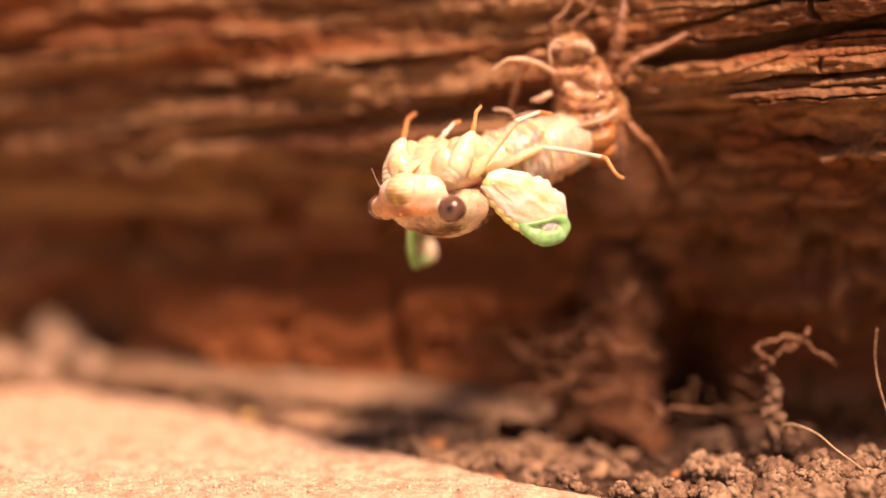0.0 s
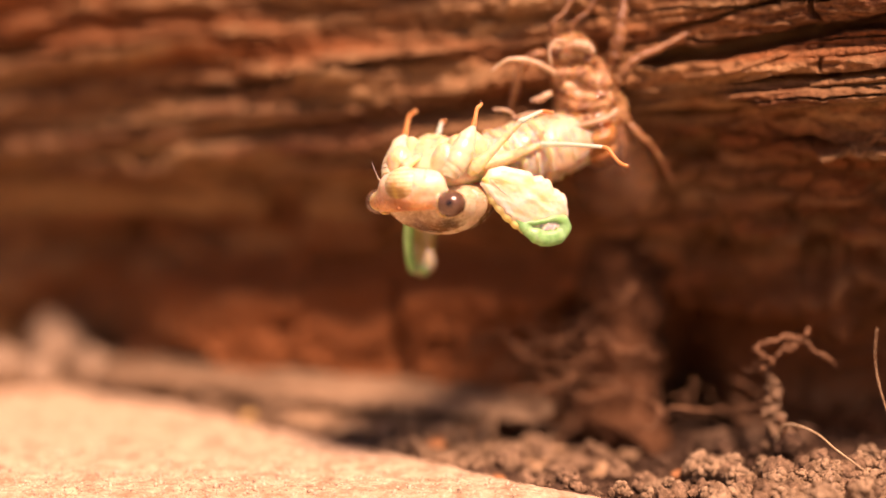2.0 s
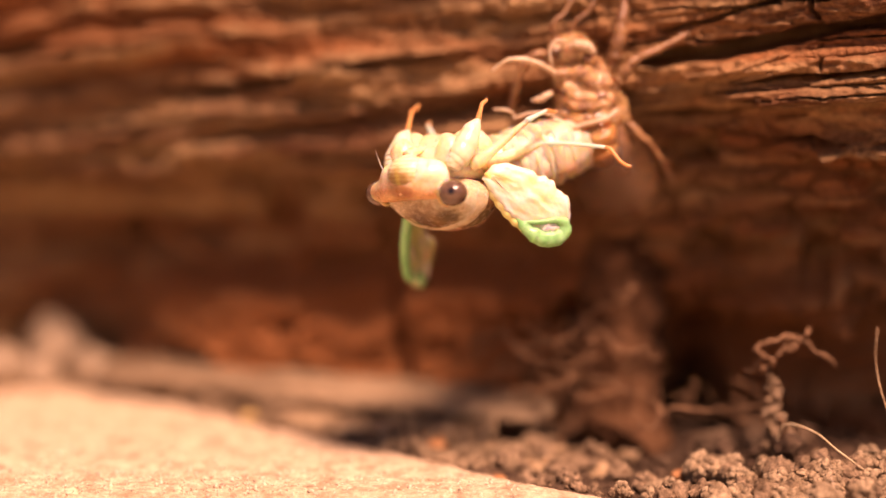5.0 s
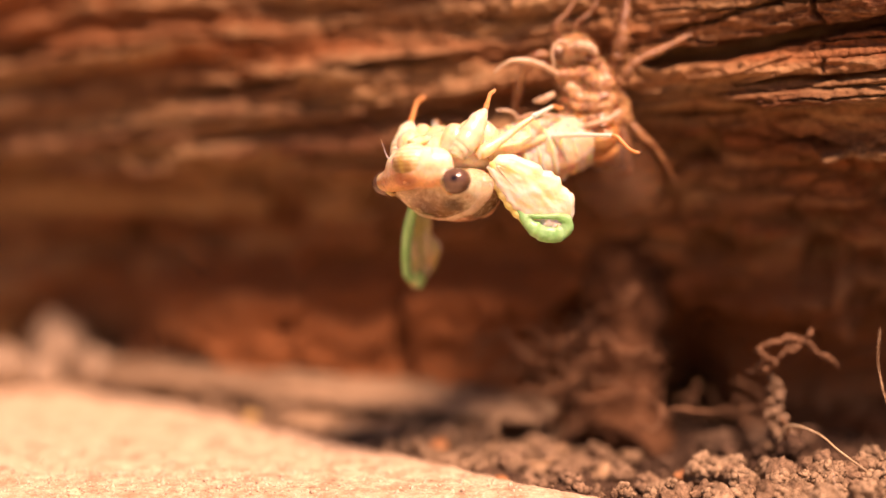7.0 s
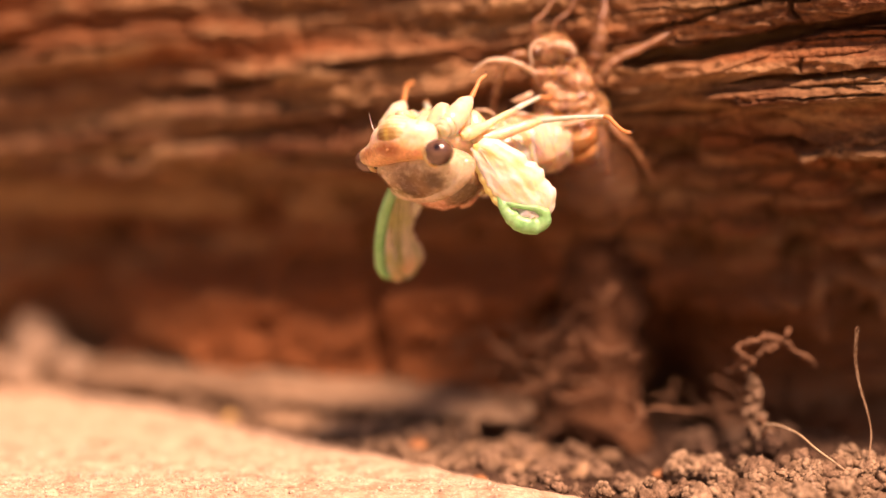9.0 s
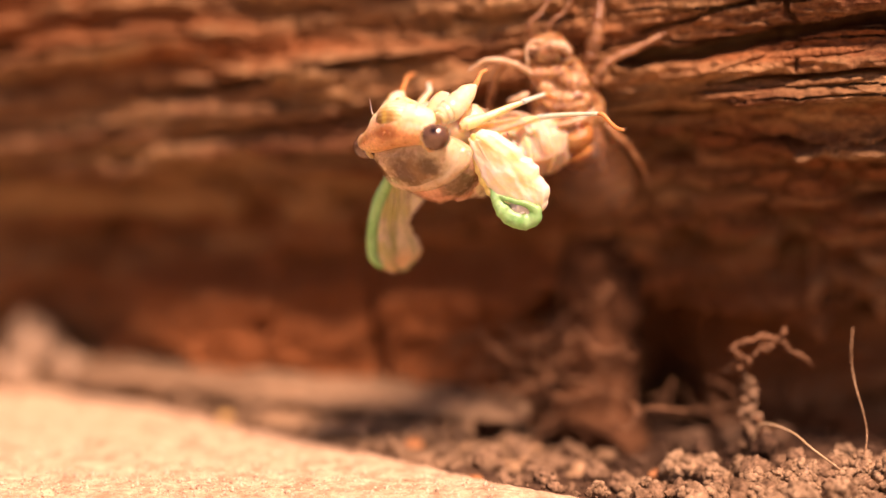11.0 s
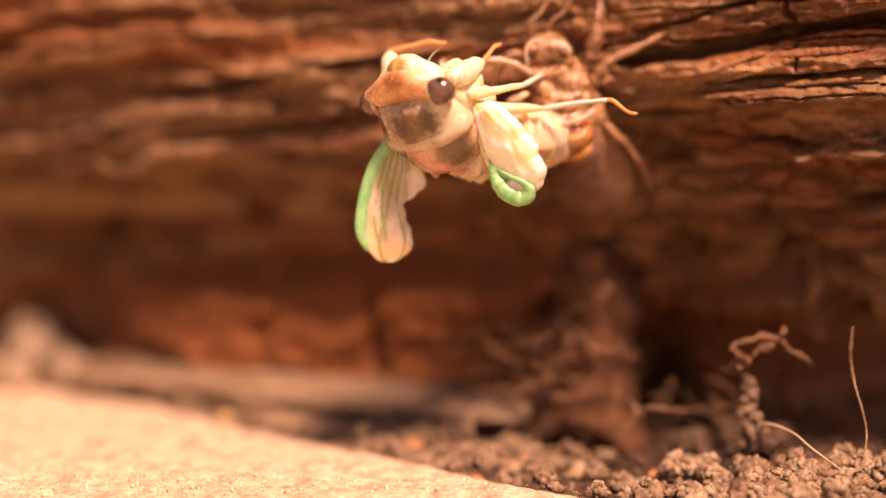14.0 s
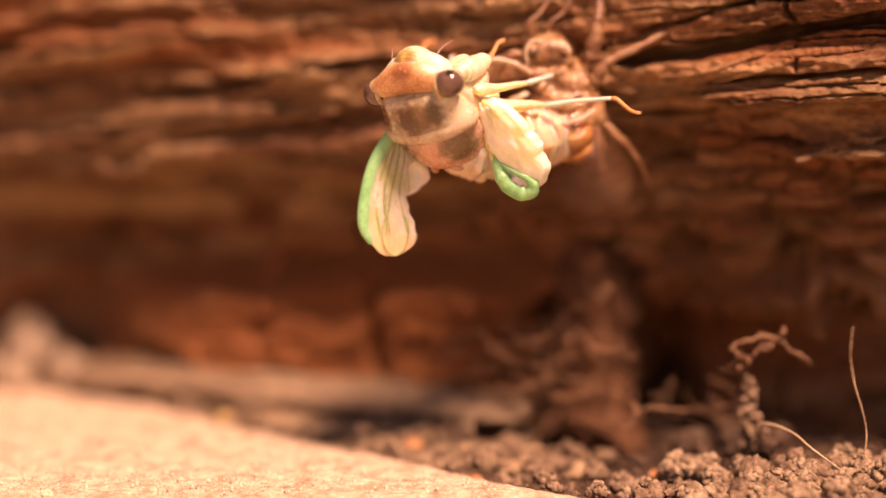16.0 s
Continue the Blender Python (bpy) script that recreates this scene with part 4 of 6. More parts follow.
def build_strip():
    """A splintered flat strip of old wood along the log's foot."""
    v, f = loft([(-34, 0, 0, 1.5, 0.8, 0.8), (-33, 0, 0, 3.4, 1.8, 1.5), (-15, 0.6, 0.2, 4.2, 2.0, 1.6), (5, -0.3, 0.3, 4.4, 2.2, 1.7), (22, 0.3, 0, 3.6, 2.0, 1.5), (34, 0.5, -0.2, 3.3, 1.9, 1.4), (41, 0.2, -0.3, 2.6, 1.5, 1.2), (43, 0, -0.4, 1.0, 0.6, 0.6)], "x", 90, 30, 0.22, 33)
    ob = empty("wood_strip", pose(-0.0262, 0.3045, 0.0034, 14, 0, -24), label="grey-brown splintered strip of wood along the log's foot", category="wood strip")
    part("board", (v * [1.12, 1.6, 1.15], f), M_STRIP, ob)
    for k, (x, y, ln, rr) in enumerate(((-22, -4.6, 9, 0.9), (-6, -5.4, 12, 1.1), (12, -5.0, 10, 0.9), (24, -3.6, 7, 0.7), (2, 1.5, 14, 0.8))):
        part("splinter", tube([(x - ln, y + 0.6, 0.8), (x - ln * 0.4, y, 1.2), (x + ln * 0.4, y + 0.3, 1.0), (x + ln, y + 0.2, 0.4)], [0.15, rr, rr * 0.8, 0.12], 30, 9, rough=0.3), M_STRIP, ob)


build_strip()


# ---- soil crumbs and clods ----
LUMPS = [ball((0, 0, 0), (1, 0.9, 0.8), 3 if k < 8 else 2, 0.6, 2.1, 60 + k, unit=1.0) for k in range(14)]


def build_crumbs():
    """Loose crumbs of soil, heaped by the slab's edge and thinner towards the log."""
    rng = np.random.RandomState(4)
    shapes, front = [], []
    while len(shapes) + len(front) < 2600:
        x, y = rng.uniform(-0.02, 0.105), rng.uniform(0.236, 0.318)
        off = (x - SLAB_A[0]) * SLAB_N[0] + (y - SLAB_A[1]) * SLAB_N[1]
        heap = math.exp(-(((x - 0.06) / 0.028) ** 2 + ((y - 0.258) / 0.022) ** 2))
        bare = step(x, 0.05, 0.06) * step(y, 0.258, 0.264)
        if off < 0.001 or rng.rand() > (0.35 + 0.65 * heap) * (1 - 0.85 * bare):
            continue
        r = min(0.00033 * math.exp(rng.normal(0.1, 0.6)), 0.0017) * (0.8 + 0.5 * heap)
        r = min(r, off * 0.7)
        v, f = LUMPS[rng.randint(8) if r > 0.0005 else 8 + rng.randint(6)]
        turn = np.array(Euler(rng.uniform(0, 6.28, 3)).to_matrix())
        z = float(soil_height(np.array([x]), np.array([y]))[0]) + r * rng.uniform(0.1, 1.5 * heap + 0.5)
        # crumbs in front and at the left are paler, the rest darker
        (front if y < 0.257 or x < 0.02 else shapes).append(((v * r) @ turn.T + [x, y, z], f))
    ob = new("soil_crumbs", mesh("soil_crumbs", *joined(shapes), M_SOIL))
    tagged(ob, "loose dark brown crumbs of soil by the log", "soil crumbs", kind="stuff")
    ob = new("pale_soil_crumbs", mesh("pale_soil_crumbs", *joined(front), M_CLOD))
    tagged(ob, "loose light brown crumbs of soil by the slab", "soil crumbs", kind="stuff")


build_crumbs()


def build_sand():
    """Loose grains of sand on the slab."""
    rng = np.random.RandomState(14)
    v, f = ICO[1]
    shapes = []
    while len(shapes) < 4200:
        x, y = rng.uniform(-0.085, 0.04), rng.uniform(0.236, 0.3)
        off = (x - SLAB_A[0]) * SLAB_N[0] + (y - SLAB_A[1]) * SLAB_N[1]
        if off > -0.004 or rng.rand() > math.exp(-(y - 0.236) / 0.03):
            continue
        r = min(0.00016 * math.exp(rng.normal(0, 0.45)), 0.0006)
        shapes.append((v * (r * rng.uniform(0.7, 1.3, 3)) * (1 + 0.2 * rng.normal(size=(len(v), 1))) + [x, y, r * 0.3], f))
    ob = new("sand_grains", mesh("sand_grains", *joined(shapes), M_SAND))
    tagged(ob, "loose pale and dark sand grains on the slab", "sand grains", kind="stuff")


build_sand()


def cluster(rng, knobs, small=0.12, big=0.4, rough=0.55):
    """A soil aggregate: round crumbs stuck together into a lump of about unit radius."""
    shapes = [ball((0, 0, 0), (0.72, 0.66, 0.6), 2, 0.35, 1.8, rng.randint(999), unit=1.0)]
    for j in range(knobs):
        d = rng.normal(size=3)
        d /= np.linalg.norm(d)
        k = small + (big - small) * rng.rand() ** 1.6
        shapes.append(ball(d * (0.78, 0.74, 0.66) * rng.uniform(0.8, 1.08), k * rng.uniform(0.8, 1.2, 3), 2, rough, 1.6, rng.randint(999), unit=1.0))
    return joined(shapes)


def soil_top(x, y):
    return float(soil_height(np.array([x]), np.array([y]))[0])


def melted(ob, grain, soft):
    """Lets the lumps of a mesh flow together into one skin."""
    rm = ob.modifiers.new("melt", "REMESH")
    rm.mode, rm.voxel_size, rm.use_smooth_shade = "VOXEL", grain, True
    sm = ob.modifiers.new("soften", "SMOOTH")
    sm.factor, sm.iterations = 0.5, soft


def build_heap():
    """Knobbly aggregates of soil, heaped in front by the slab's edge."""
    rng = np.random.RandomState(8)
    kinds = [cluster(rng, 80, 0.1, 0.3, 0.4) for k in range(9)]
    shapes = []
    while len(shapes) < 105:
        x, y = rng.uniform(0.024, 0.085), rng.uniform(0.236, 0.2585)
        off = (x - SLAB_A[0]) * SLAB_N[0] + (y - SLAB_A[1]) * SLAB_N[1]
        heap = math.exp(-(((x - 0.056) / 0.024) ** 2 + ((y - 0.249) / 0.010) ** 2))
        if off < 0.0015 or rng.rand() > 0.05 + 0.95 * heap:
            continue
        r = min(rng.uniform(0.0011, 0.0031), off * 0.6)
        v, f = kinds[rng.randint(9)]
        turn = np.array(Euler(rng.uniform(0, 6.28, 3)).to_matrix())
        shapes.append(((v * r) @ turn.T + [x, y, soil_top(x, y) + r * rng.uniform(-0.3, 0.75)], f))
    ob = new("soil_heap", mesh("soil_heap", *joined(shapes), M_AGGREGATE))
    tagged(ob, "heap of knobbly light brown soil aggregates beside the slab", "soil heap", kind="stuff")


build_heap()


def build_clods():
    rng = np.random.RandomState(11)
    spots = ((0.0432, 0.276, 3.6), (0.0508, 0.275, 3.4), (0.0238, 0.272, 3.4), (0.0185, 0.256, 2.2), (0.0105, 0.2645, 2.8), (0.030, 0.257, 2.4), (0.058, 0.281, 2.6),
             (0.033, 0.282, 3.0), (0.0145, 0.281, 2.8), (0.0035, 0.281, 2.0), (0.0105, 0.2735, 1.8), (0.041, 0.262, 2.1), (0.0565, 0.262, 2.4),
             (0.0505, 0.286, 2.6), (0.049, 0.2535, 2.6), (0.0605, 0.253, 2.6), (0.0665, 0.2505, 1.9), (0.0375, 0.251, 2.3), (0.0175, 0.2655, 2.2), (0.0265, 0.2635, 2.4))
    for k, (x, y, r) in enumerate(spots):
        v, f = cluster(rng, 44 if y < 0.268 else 18, 0.14, 0.4 if y < 0.268 else 0.5)
        # clods at the back right get the darker brown
        ob = new("soil_clod", mesh("soil_clod", v * r * 0.001 * [1, rng.uniform(0.75, 1), rng.uniform(0.75, 0.95)], f, M_CLOD if y < 0.268 or x < 0.026 else M_DARKCLOD))
        ob.matrix_basis = pose(x, y, soil_top(x, y) + r * 0.0005, 0, 0, 50 * k)
        melted(ob, 0.00016, 2)
        tagged(ob, "knobbly clod of brown soil", "soil clod", "soil clods")


build_clods()


def build_soil_column():
    """Soil caked against the log's foot, round an old root."""
    rng = np.random.RandomState(51)
    shapes = [tube([(30, 294, 31), (29.5, 292.5, 24), (28.5, 291, 15), (28, 289, 7), (27, 287, -4)], [3.0, 6.2, 7.6, 8.2, 9.4], 60, 30, rough=0.35)]
    for k in range(90):
        z = rng.uniform(-1, 27)
        a, rr = rng.uniform(math.pi, 2 * math.pi), np.interp(z, [0, 27], [7.6, 4.6])
        shapes.append(ball((28.6 + rr * math.cos(a), 288.5 + z * 0.14 + rr * 0.8 * math.sin(a), z), rng.uniform(0.5, 1.7, 3), 2, 0.5, 1.5, 500 + k))
    ob = new("soil_column", mesh("soil_column", *joined(shapes), M_MUD))
    melted(ob, 0.0004, 2)
    tagged(ob, "dark brown soil caked upright against the log's foot", "soil")


build_soil_column()


def build_crusted_root():
    """A root that stands out of the heap, crusted with crumbs of soil."""
    rng = np.random.RandomState(52)
    line = spline([(50.8, 265, 2), (50.2, 265.2, 5), (49.9, 265.3, 8), (50.2, 265, 11), (49.2, 264.8, 13.6)], 22)
    shapes = [tube(line, list(np.linspace(0.7, 0.3, 22)), 50, 9, rough=0.3)]
    for k, p in enumerate(line):
        size = 1.6 - 1.1 * k / 22
        for j in range(7):
            shapes.append(ball(p + rng.normal(0, size * 0.6, 3), [rng.uniform(0.25, 0.6) * size] * 3, 2, 0.5, 1.6, 560 + 7 * k + j))
    ob = new("crusted_root", mesh("crusted_root", *joined(shapes), M_CLOD))
    melted(ob, 0.00014, 2)
    tagged(ob, "upright rootlet crusted with crumbs of soil", "root")


build_crusted_root()


# ---- roots, fibres, chips ----
def strand(name, points, radii, material, label, category, n=60, wild=0.0):
    """A thin strand through points in metres; radii in millimetres."""
    p = np.array(points) * 1000
    if wild > 0.3:      # short kinks between the given points
        rng = np.random.RandomState(int(abs(p[0, 0]) * 50))
        p = spline(p, len(p) * 2 - 1)
        p[1::2] += rng.normal(0, 0.45, p[1::2].shape)
        radii = np.interp(np.linspace(0, 1, len(p)), np.linspace(0, 1, len(radii)), radii) * rng.uniform(0.65, 1.2, len(p))
    o = p[-1].copy()
    v, f = tube(p - o, radii, n, 9, rough=wild)
    ob = new(name, mesh(name, v, f, material))
    ob.location = Vector(o / 1000)
    return tagged(ob, label, category)


strand("root", [(0.0460, 0.2667, 0.0135), (0.0480, 0.2648, 0.0140), (0.0493, 0.2638, 0.0147), (0.0482, 0.2640, 0.0160), (0.0469, 0.2641, 0.0172), (0.0484, 0.2643, 0.0184), (0.0521, 0.2644, 0.0191), (0.0545, 0.2643, 0.0188), (0.0563, 0.2641, 0.0168), (0.0598, 0.2658, 0.0143)],
       [0.25, 0.45, 0.5, 0.48, 0.42, 0.42, 0.48, 0.48, 0.4, 0.28], M_ROOT, "twisted brown rootlet standing out of the soil", "root", wild=0.75)
for twig in ([(0.0493, 0.2638, 0.0147), (0.0506, 0.2640, 0.0166), (0.0515, 0.2641, 0.0178), (0.0521, 0.2644, 0.0191)], [(0.0545, 0.2643, 0.0188), (0.0549, 0.2640, 0.0200), (0.0552, 0.2640, 0.0206)],
             [(0.0521, 0.2644, 0.0191), (0.0527, 0.2642, 0.0180), (0.0526, 0.2641, 0.0172)], [(0.0460, 0.2667, 0.0135), (0.0472, 0.2655, 0.0143), (0.0482, 0.2640, 0.0160)]):
    strand("root", twig, [0.36, 0.34, 0.28, 0.2][:len(twig)], M_ROOT, "short side shoot of the twisted brown rootlet", "root", wild=0.4)
strand("root", [(0.0294, 0.2719, 0.0061), (0.0311, 0.2696, 0.0040), (0.0333, 0.2698, 0.0057), (0.0355, 0.2700, 0.0071), (0.0409, 0.2709, 0.0064), (0.0455, 0.2719, 0.0067), (0.0504, 0.2739, 0.0068)],
       [0.16, 0.24, 0.28, 0.3, 0.22, 0.2, 0.15], M_ROOT, "forked pale root lying on the soil", "root", wild=0.85)
strand("root", [(0.0333, 0.2698, 0.0057), (0.0331, 0.2720, 0.0073), (0.0310, 0.2772, 0.0085)],
       [0.35, 0.28, 0.2], M_ROOT, "forked pale root lying on the soil", "root", wild=0.5)
strand("root", [(0.0069, 0.2832, 0.0165), (0.0110, 0.2811, 0.0154), (0.0159, 0.2797, 0.0125), (0.0204, 0.2796, 0.0117), (0.0243, 0.2810, 0.0149)],
       [0.12, 0.2, 0.25, 0.22, 0.12], M_ROOT, "tangled brown rootlet against the log", "root", wild=0.5)
strand("root", [(0.0182, 0.2790, 0.0072), (0.0213, 0.2795, 0.0108), (0.0251, 0.2818, 0.0135)],
       [0.15, 0.22, 0.12], M_ROOT, "tangled brown rootlet against the log", "root", wild=0.5)
strand("root", [(0.0079, 0.2836, 0.0118), (0.0133, 0.2815, 0.0108), (0.0195, 0.2793, 0.0097), (0.0262, 0.2784, 0.0099), (0.0309, 0.2761, 0.0078)],
       [0.12, 0.2, 0.2, 0.2, 0.15], M_ROOT, "tangled brown rootlet against the log", "root", wild=0.5)
strand("root", [(0.0106, 0.2820, 0.0066), (0.0160, 0.2801, 0.0079), (0.0230, 0.2780, 0.0069), (0.0282, 0.2762, 0.0087)],
       [0.15, 0.25, 0.25, 0.15], M_ROOT, "tangled brown rootlet against the log", "root", wild=0.5)
strand("straw_fibre", [(0.0497, 0.2604, 0.0033), (0.0507, 0.2589, 0.0069), (0.0540, 0.2538, 0.0070), (0.0566, 0.2496, 0.0052), (0.0598, 0.2438, 0.0033)],
       [0.12, 0.15, 0.15, 0.15, 0.1], M_STRAW, "pale curved straw fibre on the soil", "straw fibre", wild=0.1)
strand("straw_fibre", [(0.0497, 0.2604, 0.0033), (0.0509, 0.2588, 0.0062), (0.0502, 0.2610, 0.0076)],
       [0.2, 0.2, 0.15], M_ROOT, "pale curved straw fibre on the soil", "straw fibre", wild=0.2)
strand("grass_fibre", [(0.0645, 0.2606, 0.0212), (0.0637, 0.2581, 0.0174), (0.0638, 0.2557, 0.0137), (0.0646, 0.2537, 0.0099), (0.0649, 0.2523, 0.0069), (0.0642, 0.2504, 0.0038)],
       [0.06, 0.08, 0.1, 0.11, 0.11, 0.09], M_LITTER, "thin pale dry grass fibre standing in the soil", "grass fibre", wild=0.05)
strand("hair_fibre", [(0.0546, 0.2449, 0.0040), (0.0545, 0.2437, 0.0025), (0.0553, 0.2425, 0.0006)],
       [0.05, 0.06, 0.05], M_HUSKPALE, "fine pale hair on the soil", "hair fibre", wild=0)


def build_tangle():
    """A tangle of thicker old roots and bark fibres where the lower layer of the log has rotted away."""
    rng = np.random.RandomState(61)
    for k in range(26):
        x = rng.uniform(0.002, 0.025)
        p = [np.array([x, 0.2885 - 0.34 * (x - 0.004) - rng.uniform(0, 0.003), rng.uniform(0.004, 0.02)])]
        way = rng.choice([-1, 1])
        for j in range(4):
            p.append(p[-1] + [rng.normal(0.0022, 0.0012), rng.normal(-0.0007, 0.0006), way * rng.normal(0.0012, 0.0012)])
        ob = strand("root", p, list(rng.uniform(0.1, 0.3, 5)), M_ROOT, "brown root fibre tangled at the log's foot", "root", 50, 0.8)
        ob["group"] = "roots at the log's foot"


build_tangle()


def build_litter():
    """Flakes of bark and dry leaf between the slab and the strip of wood."""
    rng = np.random.RandomState(31)
    n = 0
    while n < 70:
        x, y = rng.uniform(-0.055, 0.03), rng.uniform(0.262, 0.325)
        off = (x - SLAB_A[0]) * SLAB_N[0] + (y - SLAB_A[1]) * SLAB_N[1]
        if off < 0.002 or y > 0.3 - 0.42 * x:
            continue
        n += 1
        r = rng.uniform(0.9, 2.6)
        v, f = ball((0, 0, 0), (r * 1.5, r * rng.uniform(0.6, 1), r * rng.uniform(0.25, 0.6)), 3, 0.5, 1.3, 400 + n)
        ob = new("bark_flake", mesh("bark_flake", v, f, (M_LITTER, M_LITTER, M_STRIP, M_CLOD)[n % 4]))
        ob.matrix_basis = pose(x, y, float(soil_height(np.array([x]), np.array([y]))[0]) + r * 0.0003, rng.uniform(-25, 25), rng.uniform(-25, 25), rng.uniform(0, 360))
        tagged(ob, "pale brown flake of bark litter on the soil", "bark flake", "bark flakes by the slab")


build_litter()


def build_dust():
    """Broken bark and dust between the slab and the log."""
    rng = np.random.RandomState(33)
    shapes = []
    while len(shapes) < 1500:
        x, y = rng.uniform(-0.075, 0.012), rng.uniform(0.262, 0.335)
        off = (x - SLAB_A[0]) * SLAB_N[0] + (y - SLAB_A[1]) * SLAB_N[1]
        if off < -0.001 or off > 0.016:
            continue
        r = 0.0005 * math.exp(rng.normal(0.1, 0.5))
        v, f = LUMPS[8 + rng.randint(6)]
        turn = np.array(Euler(rng.uniform(0, 6.28, 3)).to_matrix())
        shapes.append(((v * [r * 1.4, r, r * 0.5]) @ turn.T + [x, y, soil_top(x, y) + r * 0.4], f))
    ob = new("bark_dust", mesh("bark_dust", *joined(shapes), M_STRIP))
    tagged(ob, "brown crumbled bark and dust between slab and log", "bark dust", kind="stuff")


build_dust()


def build_rootlets():
    """Fine rootlets that hang from the log's foot into the soil."""
    rng = np.random.RandomState(21)
    for k in range(16):
        x = rng.uniform(0.012, 0.05)
        y = 0.2905 - 0.22 * (x - 0.01) + rng.uniform(-0.004, 0.001)
        p = [np.array([x, y, rng.uniform(0.002, 0.011)])]
        for j in range(5):
            p.append(p[-1] + [rng.normal(0.001, 0.0022), rng.normal(-0.0005, 0.0007), rng.normal(-0.001, 0.0014)])
        strand("rootlet", p, list(np.linspace(0.2, 0.07, 6)), M_ROOT, "fine brown rootlet at the log's foot", "root", 40, 0.2)["group"] = "rootlets at the log"


build_rootlets()


def build_chips():
    for k, (x, y, sx, sy, sz, m, lab) in enumerate((
            (-0.0329, 0.2945, 1.6, 1.2, 0.9, M_LEAF, "yellow scrap of dry leaf"), (-0.0012, 0.2738, 1.9, 1.6, 1.3, M_CHIP, "orange-brown bark chip"),
            (0.0358, 0.2605, 2.2, 1.4, 0.9, M_CHIP, "orange-brown bark chip"), (0.0082, 0.2592, 1.8, 1.0, 0.6, M_CHIP, "orange-brown bark chip"),
            (-0.0225, 0.2925, 5.2, 3.4, 1.5, M_LITTER, "pale brown flake of wood"), (-0.0150, 0.2875, 5.0, 3.0, 1.5, M_LITTER, "pale brown flake of wood"),
            (-0.0125, 0.288, 2.6, 1.8, 1.2, M_STRIP, "pale brown flake of wood"), (-0.005, 0.2795, 2.0, 1.5, 1.0, M_STRIP, "pale brown flake of wood"), (0.055, 0.2885, 1.2, 0.6, 1.8, M_CHIP, "reddish bark chip"))):
        ob = new("wood_chip" if m is not M_LEAF else "leaf_scrap", mesh("chip", *ball((0, 0, 0), (sx, sy, sz), 3, 0.35, 1.4, 200 + k), m))
        ob.matrix_basis = pose(x, y, max(-0.0035 + sz * 0.0008, float(soil_height(np.array([x]), np.array([y]))[0]) + sz * 0.0006), 8 * (k % 3) - 8, 6, 37 * k)
        tagged(ob, lab + " on the soil", "wood chip" if m is not M_LEAF else "leaf scrap")


build_chips()


# ---- what moves ----
def keyed(*values):
    """Rows for walk(): seconds, then millimetres and degrees."""
    return [(v[0], pose(v[1] / 1000, v[2] / 1000, v[3] / 1000, v[4], v[5], v[6])) for v in values]


